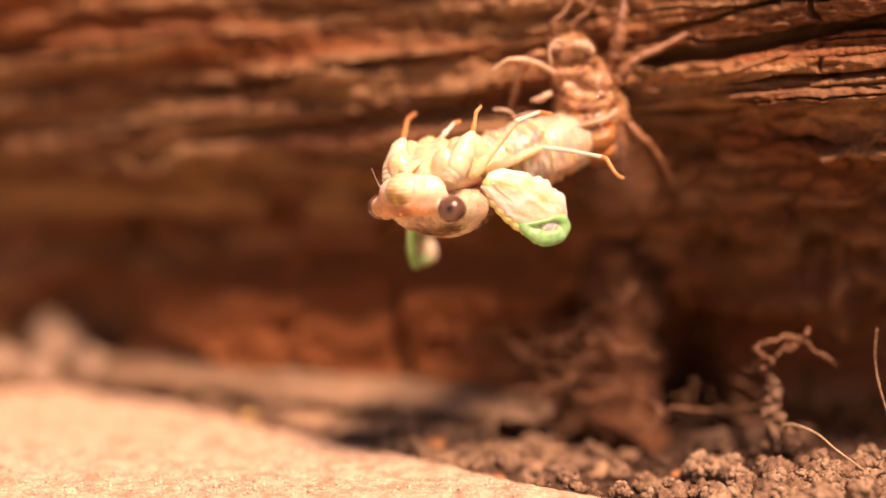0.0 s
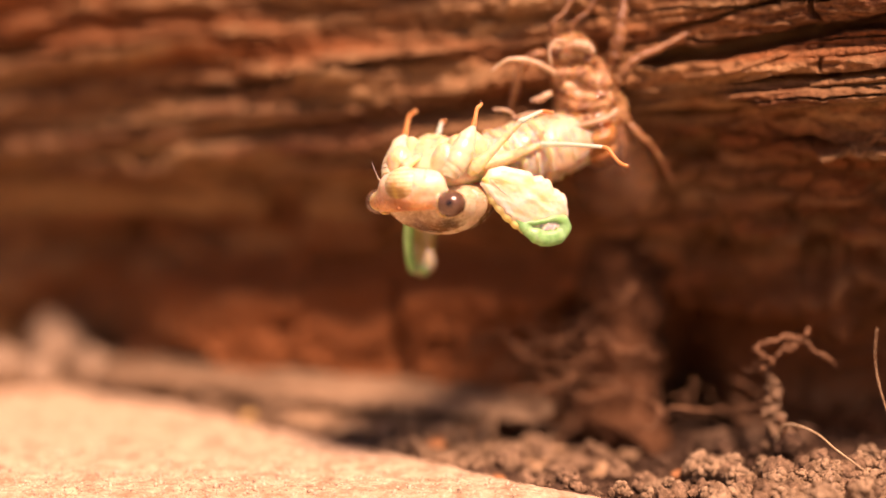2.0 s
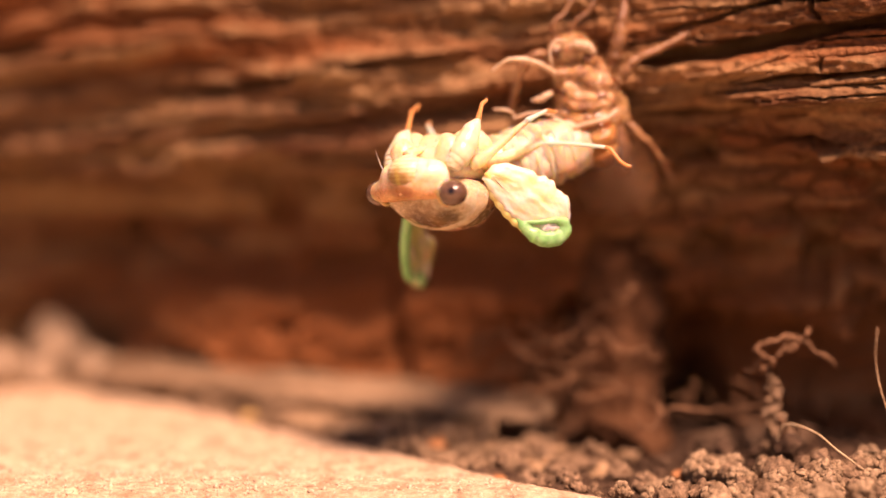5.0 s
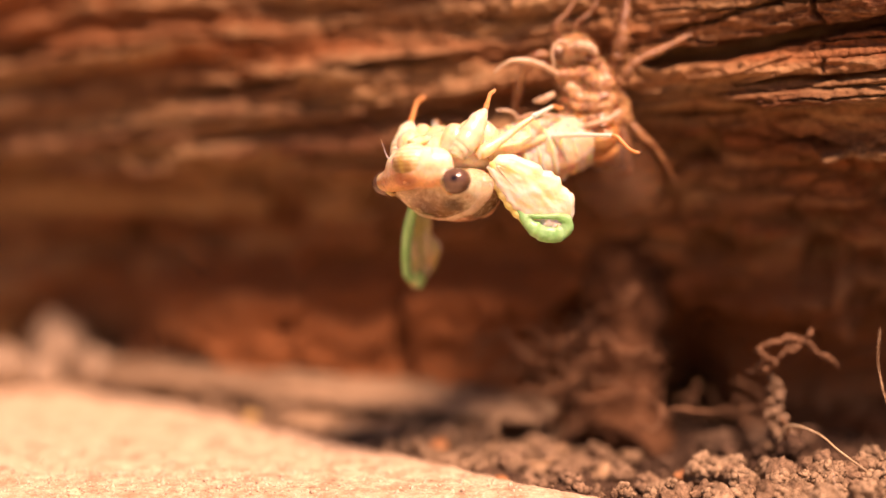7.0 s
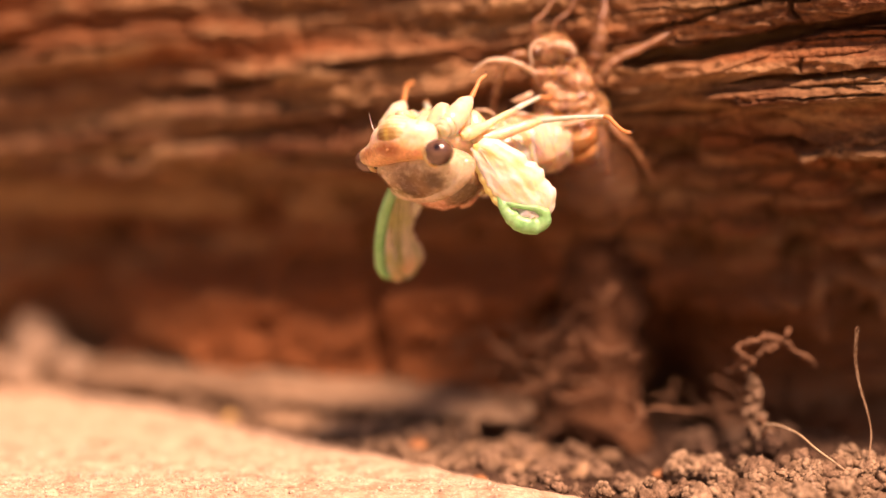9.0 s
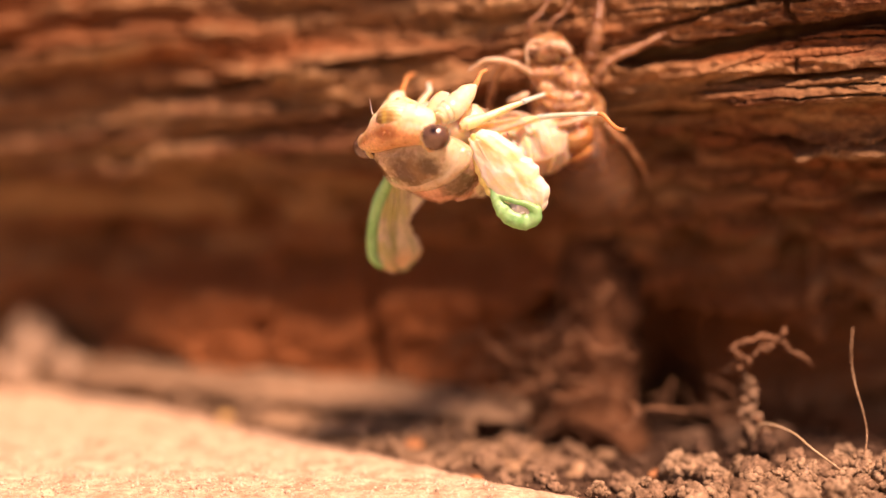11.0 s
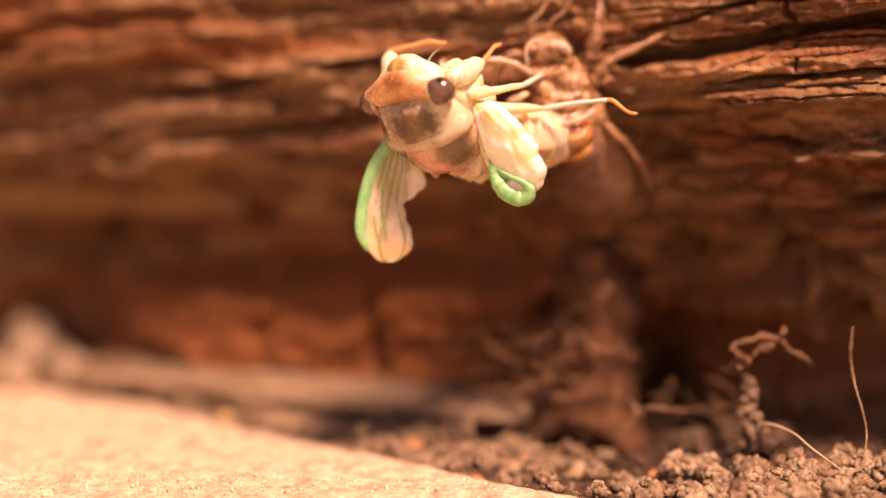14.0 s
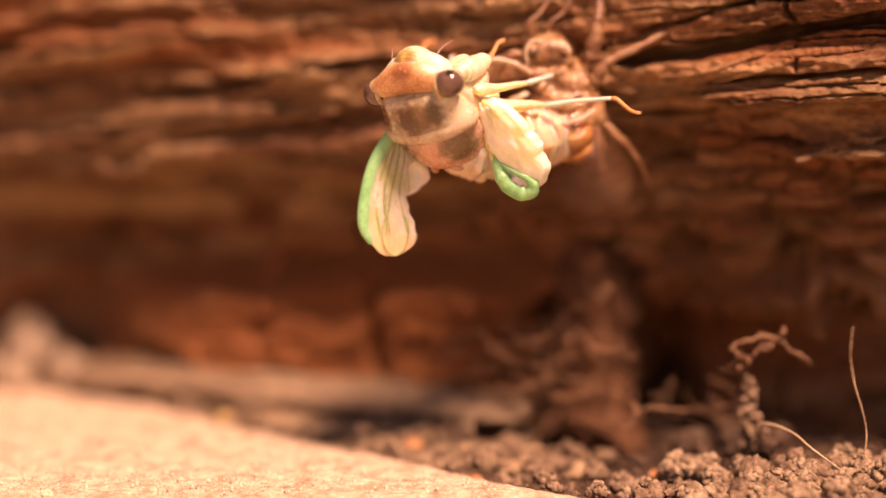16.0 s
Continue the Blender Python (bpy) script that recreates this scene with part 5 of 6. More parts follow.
def motions():
    rows = keyed(
        (0, -3.64, 250.78, 39.69, -175.34, -5.28, -38.18),
        (0.5, -3.61, 250.80, 39.82, -174.41, -5.99, -37.90),
        (1, -3.67, 250.84, 40.17, -174.23, -4.93, -37.24),
        (1.5, -3.76, 250.89, 40.54, -176.02, -4.90, -36.89),
        (2, -3.79, 250.88, 40.47, -178.00, -4.94, -37.08),
        (2.5, -3.78, 250.90, 40.66, -178.93, -5.87, -36.96),
        (3, -3.79, 250.96, 41.14, 177.43, -6.44, -37.97),
        (3.5, -3.69, 250.98, 41.24, -177.91, -5.70, -36.04),
        (4, -3.70, 250.96, 41.14, 179.77, -5.52, -35.88),
        (6.5, -3.61, 251.26, 43.60, 171.66, -6.52, -37.11),
        (7, -3.38, 251.27, 43.68, 172.96, -6.99, -38.36),
        (7.5, -3.37, 251.32, 44.07, 168.62, -6.55, -38.03),
        (8, -3.32, 251.40, 44.70, 166.23, -7.47, -38.77),
        (8.5, -2.69, 251.63, 46.58, 160.77, -8.81, -37.66),
        (9, -2.77, 251.75, 47.54, 160.44, -8.57, -37.74),
        (11.5, -2.42, 252.19, 51.15, 151.96, -9.09, -38.64),
        (12, -1.94, 252.42, 52.99, 148.62, -8.39, -36.10),
        (12.5, -1.75, 252.51, 53.70, 145.33, -8.10, -37.24),
        (13, -1.58, 252.62, 54.60, 142.80, -7.62, -38.05),
        (13.5, -1.60, 252.81, 56.15, 137.97, -7.76, -39.44),
        (14, -1.72, 252.82, 56.30, 136.88, -8.14, -39.71),
        (14.5, -1.65, 252.75, 55.73, 139.55, -7.67, -38.42),
        (15, -1.48, 252.75, 55.72, 139.85, -7.67, -37.65),
        (15.5, -1.09, 252.87, 56.66, 136.04, -7.21, -37.47),
        (16, -0.73, 252.97, 57.46, 133.33, -6.34, -36.87))
    walk(MOVING["cicada"], rows)
    rows = keyed(
        (0, 4.80, -2.40, -4.20, -119.12, 51.67, -69.46),
        (0.5, 4.80, -2.40, -4.20, -118.42, 49.76, -68.65),
        (1, 4.80, -2.40, -4.20, -122.10, 48.47, -72.11),
        (1.5, 4.80, -2.40, -4.20, -123.45, 48.20, -74.19),
        (2, 4.80, -2.40, -4.20, -116.81, 54.25, -66.05),
        (2.5, 4.80, -2.40, -4.20, -115.64, 53.88, -65.44),
        (3, 4.80, -2.40, -4.20, -118.93, 54.77, -71.86),
        (3.5, 4.80, -2.40, -4.20, -122.41, 49.48, -72.94),
        (4, 4.80, -2.40, -4.20, -114.98, 56.50, -63.42),
        (6.5, 4.80, -2.40, -4.20, -109.98, 55.28, -63.71),
        (7, 4.80, -2.40, -4.20, -106.25, 55.10, -60.28),
        (7.5, 4.80, -2.40, -4.20, -91.35, 60.49, -43.61),
        (8, 4.80, -2.40, -4.20, -89.76, 59.88, -44.32),
        (8.5, 4.80, -2.40, -4.20, -117.97, 56.46, -79.64),
        (9, 4.80, -2.40, -4.20, -115.76, 51.85, -80.37),
        (11.5, 4.80, -2.40, -4.20, -98.51, 57.11, -65.87),
        (12, 4.80, -2.40, -4.20, -125.04, 73.56, -82.22),
        (12.5, 4.80, -2.40, -4.20, -115.49, 58.59, -85.85),
        (13, 4.80, -2.40, -4.20, -117.20, 62.48, -86.80),
        (13.5, 4.80, -2.40, -4.20, -115.62, 59.05, -93.40),
        (14, 4.80, -2.40, -4.20, -108.35, 59.92, -87.25),
        (14.5, 4.80, -2.40, -4.20, -102.28, 60.31, -76.94),
        (15, 4.80, -2.40, -4.20, -99.06, 60.19, -72.75),
        (15.5, 4.80, -2.40, -4.20, -103.87, 61.19, -80.01),
        (16, 4.80, -2.40, -4.20, -107.28, 61.33, -84.77))
    walk(MOVING["foreleg_r"], rows)
    rows = keyed(
        (0, 7.60, 0.00, 0.00, -2.49, 19.21, 10.04),
        (0.5, 7.60, 0.00, 0.00, -2.63, 20.44, 10.21),
        (1, 7.60, 0.00, 0.00, -3.05, 19.61, 9.90),
        (1.5, 7.60, -0.00, -0.00, -3.61, 18.23, 9.78),
        (2, 7.60, 0.00, -0.00, -2.11, 25.76, 8.52),
        (2.5, 7.60, 0.00, -0.00, -2.28, 26.03, 8.32),
        (3, 7.60, 0.00, 0.00, -2.94, 21.90, 7.47),
        (3.5, 7.60, 0.00, 0.00, -3.09, 22.64, 7.50),
        (4, 7.60, 0.00, 0.00, -1.56, 30.66, 5.81),
        (6.5, 7.60, 0.00, 0.00, -3.42, 25.50, 8.35),
        (7, 7.60, 0.00, 0.00, -2.74, 28.82, 8.03),
        (7.5, 7.60, 0.00, 0.00, -1.06, 31.96, 6.16),
        (8, 7.60, 0.00, 0.00, -1.21, 25.95, 5.98),
        (8.5, 7.60, 0.00, 0.00, -3.59, -2.57, 5.75),
        (9, 7.60, -0.00, -0.00, -5.98, -10.08, 9.44),
        (11.5, 7.60, -0.00, 0.00, -8.21, 20.74, 10.81),
        (12, 7.60, 0.00, -0.00, 27.55, 25.42, -32.27),
        (12.5, 7.60, 0.00, 0.00, -6.05, -17.94, 8.04),
        (13, 7.60, -0.00, 0.00, -1.27, -13.15, 1.64),
        (13.5, 7.60, 0.00, 0.00, -10.04, -16.76, 11.74),
        (14, 7.60, 0.00, 0.00, -12.13, -12.20, 14.75),
        (14.5, 7.60, 0.00, 0.00, -10.25, -6.38, 13.60),
        (15, 7.60, -0.00, 0.00, -10.88, -3.83, 14.80),
        (15.5, 7.60, 0.00, 0.00, -14.92, -7.12, 18.29),
        (16, 7.60, 0.00, 0.00, -18.88, -8.90, 21.64))
    walk(MOVING["foreleg_r_tibia"], rows)
    walk(MOVING["foreleg_r_tarsus"], rows)
    rows = keyed(
        (0, -6.00, -2.40, -4.20, -145.68, 49.14, -98.61),
        (0.5, -6.00, -2.40, -4.20, -142.52, 48.31, -95.45),
        (1, -6.00, -2.40, -4.20, -144.59, 43.36, -97.99),
        (1.5, -6.00, -2.40, -4.20, -144.79, 42.49, -98.62),
        (2, -6.00, -2.40, -4.20, -144.55, 47.38, -97.52),
        (2.5, -6.00, -2.40, -4.20, -142.13, 48.93, -95.16),
        (3, -6.00, -2.40, -4.20, -146.02, 50.86, -100.39),
        (3.5, -6.00, -2.40, -4.20, -142.35, 42.78, -96.24),
        (4, -6.00, -2.40, -4.20, -142.32, 48.11, -94.80),
        (6.5, -6.00, -2.40, -4.20, -150.78, 49.91, -105.60),
        (7, -6.00, -2.40, -4.20, -153.24, 50.91, -108.31),
        (7.5, -6.00, -2.40, -4.20, -147.49, 60.42, -101.32),
        (8, -6.00, -2.40, -4.20, -135.38, 66.38, -90.07),
        (8.5, -6.00, -2.40, -4.20, -145.54, 64.24, -101.21),
        (9, -6.00, -2.40, -4.20, -135.23, 61.43, -93.43),
        (11.5, -6.00, -2.40, -4.20, -144.74, 65.18, -104.83),
        (12, -6.00, -2.40, -4.20, -152.17, 58.34, -112.21),
        (12.5, -6.00, -2.40, -4.20, -167.74, 61.55, -124.26),
        (13, -6.00, -2.40, -4.20, 116.82, 49.34, -169.68),
        (13.5, -6.00, -2.40, -4.20, 84.74, 66.40, 141.05),
        (14, -6.00, -2.40, -4.20, 97.89, 60.76, 159.49),
        (14.5, -6.00, -2.40, -4.20, -157.52, 73.46, -117.25),
        (15, -6.00, -2.40, -4.20, -146.78, 75.01, -106.70),
        (15.5, -6.00, -2.40, -4.20, -158.49, 73.23, -118.74),
        (16, -6.00, -2.40, -4.20, -161.66, 70.76, -122.42))
    walk(MOVING["foreleg_l"], rows)
    rows = keyed(
        (0, 7.40, -0.00, 0.00, 1.62, 30.82, -1.83),
        (0.5, 7.40, -0.00, 0.00, 0.90, 31.52, -1.05),
        (1, 7.40, 0.00, 0.00, -0.17, 26.88, 0.18),
        (1.5, 7.40, 0.00, 0.00, -1.06, 24.36, 1.01),
        (2, 7.40, 0.00, 0.00, -0.55, 27.30, 0.57),
        (2.5, 7.40, 0.00, -0.00, -0.88, 28.17, 0.94),
        (3, 7.40, -0.00, 0.00, -0.22, 24.88, 0.22),
        (3.5, 7.40, 0.00, 0.00, -2.63, 23.23, 2.46),
        (4, 7.40, 0.00, 0.00, -1.92, 26.30, 1.97),
        (6.5, 7.40, -0.00, -0.00, 1.41, 15.85, -1.23),
        (7, 7.40, 0.00, 0.00, 3.69, 16.72, -3.32),
        (7.5, 7.40, 0.00, 0.00, 1.68, 25.62, -1.72),
        (8, 7.40, 0.00, 0.00, -0.01, 33.11, 0.02),
        (8.5, 7.40, -0.00, 0.00, -0.79, 25.06, 0.67),
        (9, 7.40, 0.00, 0.00, -5.40, 26.91, 4.31),
        (11.5, 7.40, -0.00, 0.00, 1.08, 21.37, -0.74),
        (12, 7.40, -0.00, -0.00, 1.68, 5.78, -1.13),
        (12.5, 7.40, 0.00, -0.00, 7.94, 0.38, -6.01),
        (13, 7.40, 0.00, -0.00, 46.59, -9.44, -58.12),
        (13.5, 7.40, 0.00, -0.00, 29.60, -6.48, -83.84),
        (14, 7.40, -0.00, 0.00, 39.21, -1.99, -91.03),
        (14.5, 7.40, -0.00, -0.00, 2.47, 18.31, -1.66),
        (15, 7.40, 0.00, 0.00, 1.85, 20.11, -1.34),
        (15.5, 7.40, 0.00, 0.00, 1.68, 13.86, -1.13),
        (16, 7.40, -0.00, 0.00, 0.41, 8.69, -0.26))
    walk(MOVING["foreleg_l_tibia"], rows)
    walk(MOVING["foreleg_l_tarsus"], rows)
    rows = keyed(
        (0, 6.00, -6.00, -4.20, -95.70, 42.64, -39.27),
        (0.5, 6.00, -6.00, -4.20, -96.11, 39.31, -38.90),
        (1, 6.00, -6.00, -4.20, -97.21, 38.29, -38.79),
        (1.5, 6.00, -6.00, -4.20, -95.49, 37.92, -37.16),
        (2, 6.00, -6.00, -4.20, -93.33, 39.89, -36.04),
        (2.5, 6.00, -6.00, -4.20, -91.73, 38.22, -34.76),
        (3, 6.00, -6.00, -4.20, -87.37, 39.26, -33.00),
        (3.5, 6.00, -6.00, -4.20, -93.21, 33.84, -34.40),
        (4, 6.00, -6.00, -4.20, -90.86, 36.67, -32.92),
        (6.5, 6.00, -6.00, -4.20, -90.68, 35.44, -43.78),
        (7, 6.00, -6.00, -4.20, -94.80, 33.74, -51.65),
        (7.5, 6.00, -6.00, -4.20, -88.30, 39.26, -43.32),
        (8, 6.00, -6.00, -4.20, -86.83, 39.53, -44.96),
        (8.5, 6.00, -6.00, -4.20, -94.04, 39.63, -62.45),
        (9, 6.00, -6.00, -4.20, -93.01, 36.04, -63.94),
        (11.5, 6.00, -6.00, -4.20, -76.68, 35.01, -48.81),
        (12, 6.00, -6.00, -4.20, -85.73, 37.23, -66.57),
        (12.5, 6.00, -6.00, -4.20, -94.99, 43.67, -78.32),
        (13, 6.00, -6.00, -4.20, -100.93, 43.48, -89.51),
        (13.5, 6.00, -6.00, -4.20, -90.20, 44.70, -81.78),
        (14, 6.00, -6.00, -4.20, -79.47, 45.28, -66.97),
        (14.5, 6.00, -6.00, -4.20, -79.53, 43.87, -63.45),
        (15, 6.00, -6.00, -4.20, -79.42, 43.51, -62.80),
        (15.5, 6.00, -6.00, -4.20, -80.00, 46.21, -66.00),
        (16, 6.00, -6.00, -4.20, -80.64, 47.79, -68.00))
    walk(MOVING["midleg_r"], rows)
    rows = keyed(
        (0, 9.60, 0.00, 0.00, -4.34, 57.12, -33.89),
        (0.5, 9.60, 0.00, 0.00, -4.10, 58.06, -31.02),
        (1, 9.60, 0.00, 0.00, -3.91, 59.08, -28.73),
        (1.5, 9.60, 0.00, 0.00, -3.68, 59.76, -26.41),
        (2, 9.60, 0.00, -0.00, -3.47, 58.70, -25.25),
        (2.5, 9.60, 0.00, 0.00, -3.21, 59.16, -22.91),
        (3, 9.60, 0.00, -0.00, -3.19, 60.34, -21.97),
        (3.5, 9.60, 0.00, 0.00, -2.69, 61.50, -18.03),
        (4, 9.60, -0.00, -0.00, -2.59, 60.22, -17.66),
        (6.5, 9.60, -0.00, -0.00, 2.30, 51.27, -9.80),
        (7, 9.60, 0.00, -0.00, 3.38, 45.78, -8.53),
        (7.5, 9.60, -0.00, 0.00, 2.53, 49.04, -11.03),
        (8, 9.60, -0.00, 0.00, 2.74, 45.35, -9.85),
        (8.5, 9.60, 0.00, 0.00, 4.27, 26.42, -5.91),
        (9, 9.60, 0.00, 0.00, 2.12, 23.10, -2.91),
        (11.5, 9.60, 0.00, 0.00, 2.10, 39.42, -4.12),
        (12, 9.60, 0.00, 0.00, -4.18, -1.83, 6.35),
        (12.5, 9.60, -0.00, 0.00, -7.98, -49.38, 11.76),
        (13, 9.60, 0.00, 0.00, -11.41, -56.47, 14.80),
        (13.5, 9.60, 0.00, -0.00, -11.12, -6.13, 12.87),
        (14, 9.60, 0.00, 0.00, -9.26, 25.98, 8.68),
        (14.5, 9.60, 0.00, 0.00, -5.53, 25.22, 5.80),
        (15, 9.60, 0.00, -0.00, -3.52, 22.51, 3.90),
        (15.5, 9.60, -0.00, 0.00, -3.05, 16.48, 3.28),
        (16, 9.60, 0.00, 0.00, -2.63, 11.18, 2.83))
    walk(MOVING["midleg_r_tibia"], rows)
    walk(MOVING["midleg_r_tarsus"], rows)
    rows = keyed(
        (0, 5.40, -9.00, -4.20, -102.87, 9.81, -65.64),
        (0.5, 5.40, -9.00, -4.20, -102.11, 7.44, -65.29),
        (1, 5.40, -9.00, -4.20, -102.93, 6.77, -65.48),
        (1.5, 5.40, -9.00, -4.20, -102.36, 8.42, -65.43),
        (2, 5.40, -9.00, -4.20, -102.86, 12.99, -65.69),
        (2.5, 5.40, -9.00, -4.20, -101.69, 13.40, -65.58),
        (3, 5.40, -9.00, -4.20, -101.02, 17.67, -68.41),
        (3.5, 5.40, -9.00, -4.20, -101.59, 9.76, -66.89),
        (4, 5.40, -9.00, -4.20, -102.60, 15.29, -66.58),
        (6.5, 5.40, -9.00, -4.20, -96.60, 19.26, -66.61),
        (7, 5.40, -9.00, -4.20, -96.89, 17.20, -69.63),
        (7.5, 5.40, -9.00, -4.20, -94.36, 25.59, -61.09),
        (8, 5.40, -9.00, -4.20, -89.05, 27.53, -54.01),
        (8.5, 5.40, -9.00, -4.20, -85.43, 28.74, -55.51),
        (9, 5.40, -9.00, -4.20, -80.92, 25.12, -47.71),
        (11.5, 5.40, -9.00, -4.20, -78.49, 26.92, -59.29),
        (12, 5.40, -9.00, -4.20, -75.05, 23.42, -60.06),
        (12.5, 5.40, -9.00, -4.20, -74.35, 26.67, -61.80),
        (13, 5.40, -9.00, -4.20, -75.92, 32.30, -63.47),
        (13.5, 5.40, -9.00, -4.20, -72.61, 33.78, -64.38),
        (14, 5.40, -9.00, -4.20, -70.58, 34.43, -61.69),
        (14.5, 5.40, -9.00, -4.20, -71.18, 32.59, -58.75),
        (15, 5.40, -9.00, -4.20, -70.98, 32.31, -57.77),
        (15.5, 5.40, -9.00, -4.20, -69.99, 35.82, -58.74),
        (16, 5.40, -9.00, -4.20, -69.17, 37.96, -58.55))
    walk(MOVING["hindleg_r"], rows)
    rows = keyed(
        (0, 10.60, 0.00, 0.00, 25.88, -48.01, -61.32),
        (0.5, 10.60, 0.00, 0.00, 25.01, -48.79, -57.74),
        (1, 10.60, 0.00, 0.00, 24.71, -49.53, -54.97),
        (1.5, 10.60, 0.00, 0.00, 24.13, -49.55, -52.83),
        (2, 10.60, 0.00, -0.00, 23.78, -48.03, -53.54),
        (2.5, 10.60, 0.00, 0.00, 23.88, -47.72, -53.39),
        (3, 10.60, -0.00, 0.00, 26.61, -47.66, -56.58),
        (3.5, 10.60, 0.00, -0.00, 25.21, -49.12, -51.64),
        (4, 10.60, -0.00, 0.00, 25.66, -46.83, -55.01),
        (6.5, 10.60, -0.00, -0.00, 22.41, -47.70, -46.17),
        (7, 10.60, -0.00, 0.00, 23.29, -48.94, -45.50),
        (7.5, 10.60, -0.00, 0.00, 20.13, -46.44, -50.41),
        (8, 10.60, 0.00, 0.00, 15.30, -45.52, -50.51),
        (8.5, 10.60, 0.00, 0.00, 10.71, -41.85, -29.31),
        (9, 10.60, -0.00, 0.00, 8.23, -43.15, -32.74),
        (11.5, 10.60, 0.00, -0.00, 15.73, -53.59, -34.63),
        (12, 10.60, -0.00, 0.00, 10.11, -31.10, -23.33),
        (12.5, 10.60, 0.00, -0.00, 10.00, -34.44, -22.00),
        (13, 10.60, 0.00, 0.00, 12.04, -44.03, -24.11),
        (13.5, 10.60, 0.00, 0.00, 5.54, -52.37, -10.52),
        (14, 10.60, 0.00, 0.00, 4.88, -51.55, -9.85),
        (14.5, 10.60, 0.00, 0.00, 5.12, -50.88, -10.85),
        (15, 10.60, 0.00, -0.00, 4.93, -51.62, -10.42),
        (15.5, 10.60, 0.00, 0.00, 6.06, -51.83, -12.07),
        (16, 10.60, 0.00, -0.00, 6.75, -50.87, -13.13))
    walk(MOVING["hindleg_r_tibia"], rows)
    walk(MOVING["hindleg_r_tarsus"], rows)
    rows = keyed(
        (0, -6.60, -6.00, -4.20, -97.23, 39.49, -41.30),
        (0.5, -6.60, -6.00, -4.20, -97.62, 38.43, -41.24),
        (1, -6.60, -6.00, -4.20, -107.87, 35.23, -56.49),
        (1.5, -6.60, -6.00, -4.20, -111.90, 34.65, -64.18),
        (2, -6.60, -6.00, -4.20, -113.38, 38.95, -66.35),
        (2.5, -6.60, -6.00, -4.20, -114.77, 39.70, -69.07),
        (3, -6.60, -6.00, -4.20, -119.89, 43.26, -77.54),
        (3.5, -6.60, -6.00, -4.20, -122.41, 32.93, -80.64),
        (4, -6.60, -6.00, -4.20, -125.27, 38.05, -82.22),
        (6.5, -6.60, -6.00, -4.20, -131.61, 40.35, -93.97),
        (7, -6.60, -6.00, -4.20, -135.25, 39.22, -98.61),
        (7.5, -6.60, -6.00, -4.20, -129.95, 49.52, -89.86),
        (8, -6.60, -6.00, -4.20, -120.24, 55.51, -79.71),
        (8.5, -6.60, -6.00, -4.20, -119.18, 57.82, -80.09),
        (9, -6.60, -6.00, -4.20, -110.38, 55.15, -72.71),
        (11.5, -6.60, -6.00, -4.20, -71.46, 65.04, -31.18),
        (12, -6.60, -6.00, -4.20, -85.89, 65.03, -47.03),
        (12.5, -6.60, -6.00, -4.20, -74.65, 70.24, -35.30),
        (13, -6.60, -6.00, -4.20, -82.40, 71.87, -45.09),
        (13.5, -6.60, -6.00, -4.20, -90.16, 73.23, -57.06),
        (14, -6.60, -6.00, -4.20, -68.27, 71.61, -35.51),
        (14.5, -6.60, -6.00, -4.20, -51.46, 62.99, -15.54),
        (15, -6.60, -6.00, -4.20, -38.65, 52.06, 0.17),
        (15.5, -6.60, -6.00, -4.20, -40.46, 58.18, -4.30),
        (16, -6.60, -6.00, -4.20, -41.00, 59.71, -5.84))
    walk(MOVING["midleg_l"], rows)
    rows = keyed(
        (0, 8.50, 0.00, -0.00, -0.12, 51.42, -1.57),
        (0.5, 8.50, -0.00, 0.00, 0.28, 56.95, 3.39),
        (1, 8.50, 0.00, 0.00, -2.72, 49.90, 8.12),
        (1.5, 8.50, 0.00, 0.00, -6.74, 44.54, 11.03),
        (2, 8.50, -0.00, -0.00, -8.84, 45.13, 13.15),
        (2.5, 8.50, 0.00, 0.00, -12.72, 43.92, 16.18),
        (3, 8.50, 0.00, 0.00, -17.38, 39.05, 17.26),
        (3.5, 8.50, 0.00, 0.00, -26.52, 35.66, 22.18),
        (4, 8.50, 0.00, 0.00, -28.52, 36.10, 24.74),
        (6.5, 8.50, -0.00, -0.00, -19.00, 32.47, 7.79),
        (7, 8.50, -0.00, -0.00, -10.96, 31.27, 3.93),
        (7.5, 8.50, 0.00, 0.00, -17.33, 41.05, 7.20),
        (8, 8.50, 0.00, -0.00, -23.33, 48.81, 11.61),
        (8.5, 8.50, -0.00, 0.00, -32.01, 46.14, 14.39),
        (9, 8.50, 0.00, 0.00, -40.74, 50.13, 20.20),
        (11.5, 8.50, 0.00, -0.00, -13.04, 56.70, 19.92),
        (12, 8.50, 0.00, 0.00, -17.64, 46.04, 16.96),
        (12.5, 8.50, 0.00, -0.00, -13.27, 46.34, 15.12),
        (13, 8.50, 0.00, -0.00, -15.39, 43.07, 14.27),
        (13.5, 8.50, 0.00, -0.00, -19.08, 38.78, 14.23),
        (14, 8.50, 0.00, 0.00, -17.39, 45.51, 15.48),
        (14.5, 8.50, 0.00, 0.00, -12.18, 57.34, 19.63),
        (15, 8.50, 0.00, -0.00, 0.44, 70.19, 31.18),
        (15.5, 8.50, 0.00, 0.00, -8.97, 63.46, 22.09),
        (16, 8.50, 0.00, -0.00, -11.87, 61.22, 20.11))
    walk(MOVING["midleg_l_tibia"], rows)
    walk(MOVING["midleg_l_tarsus"], rows)
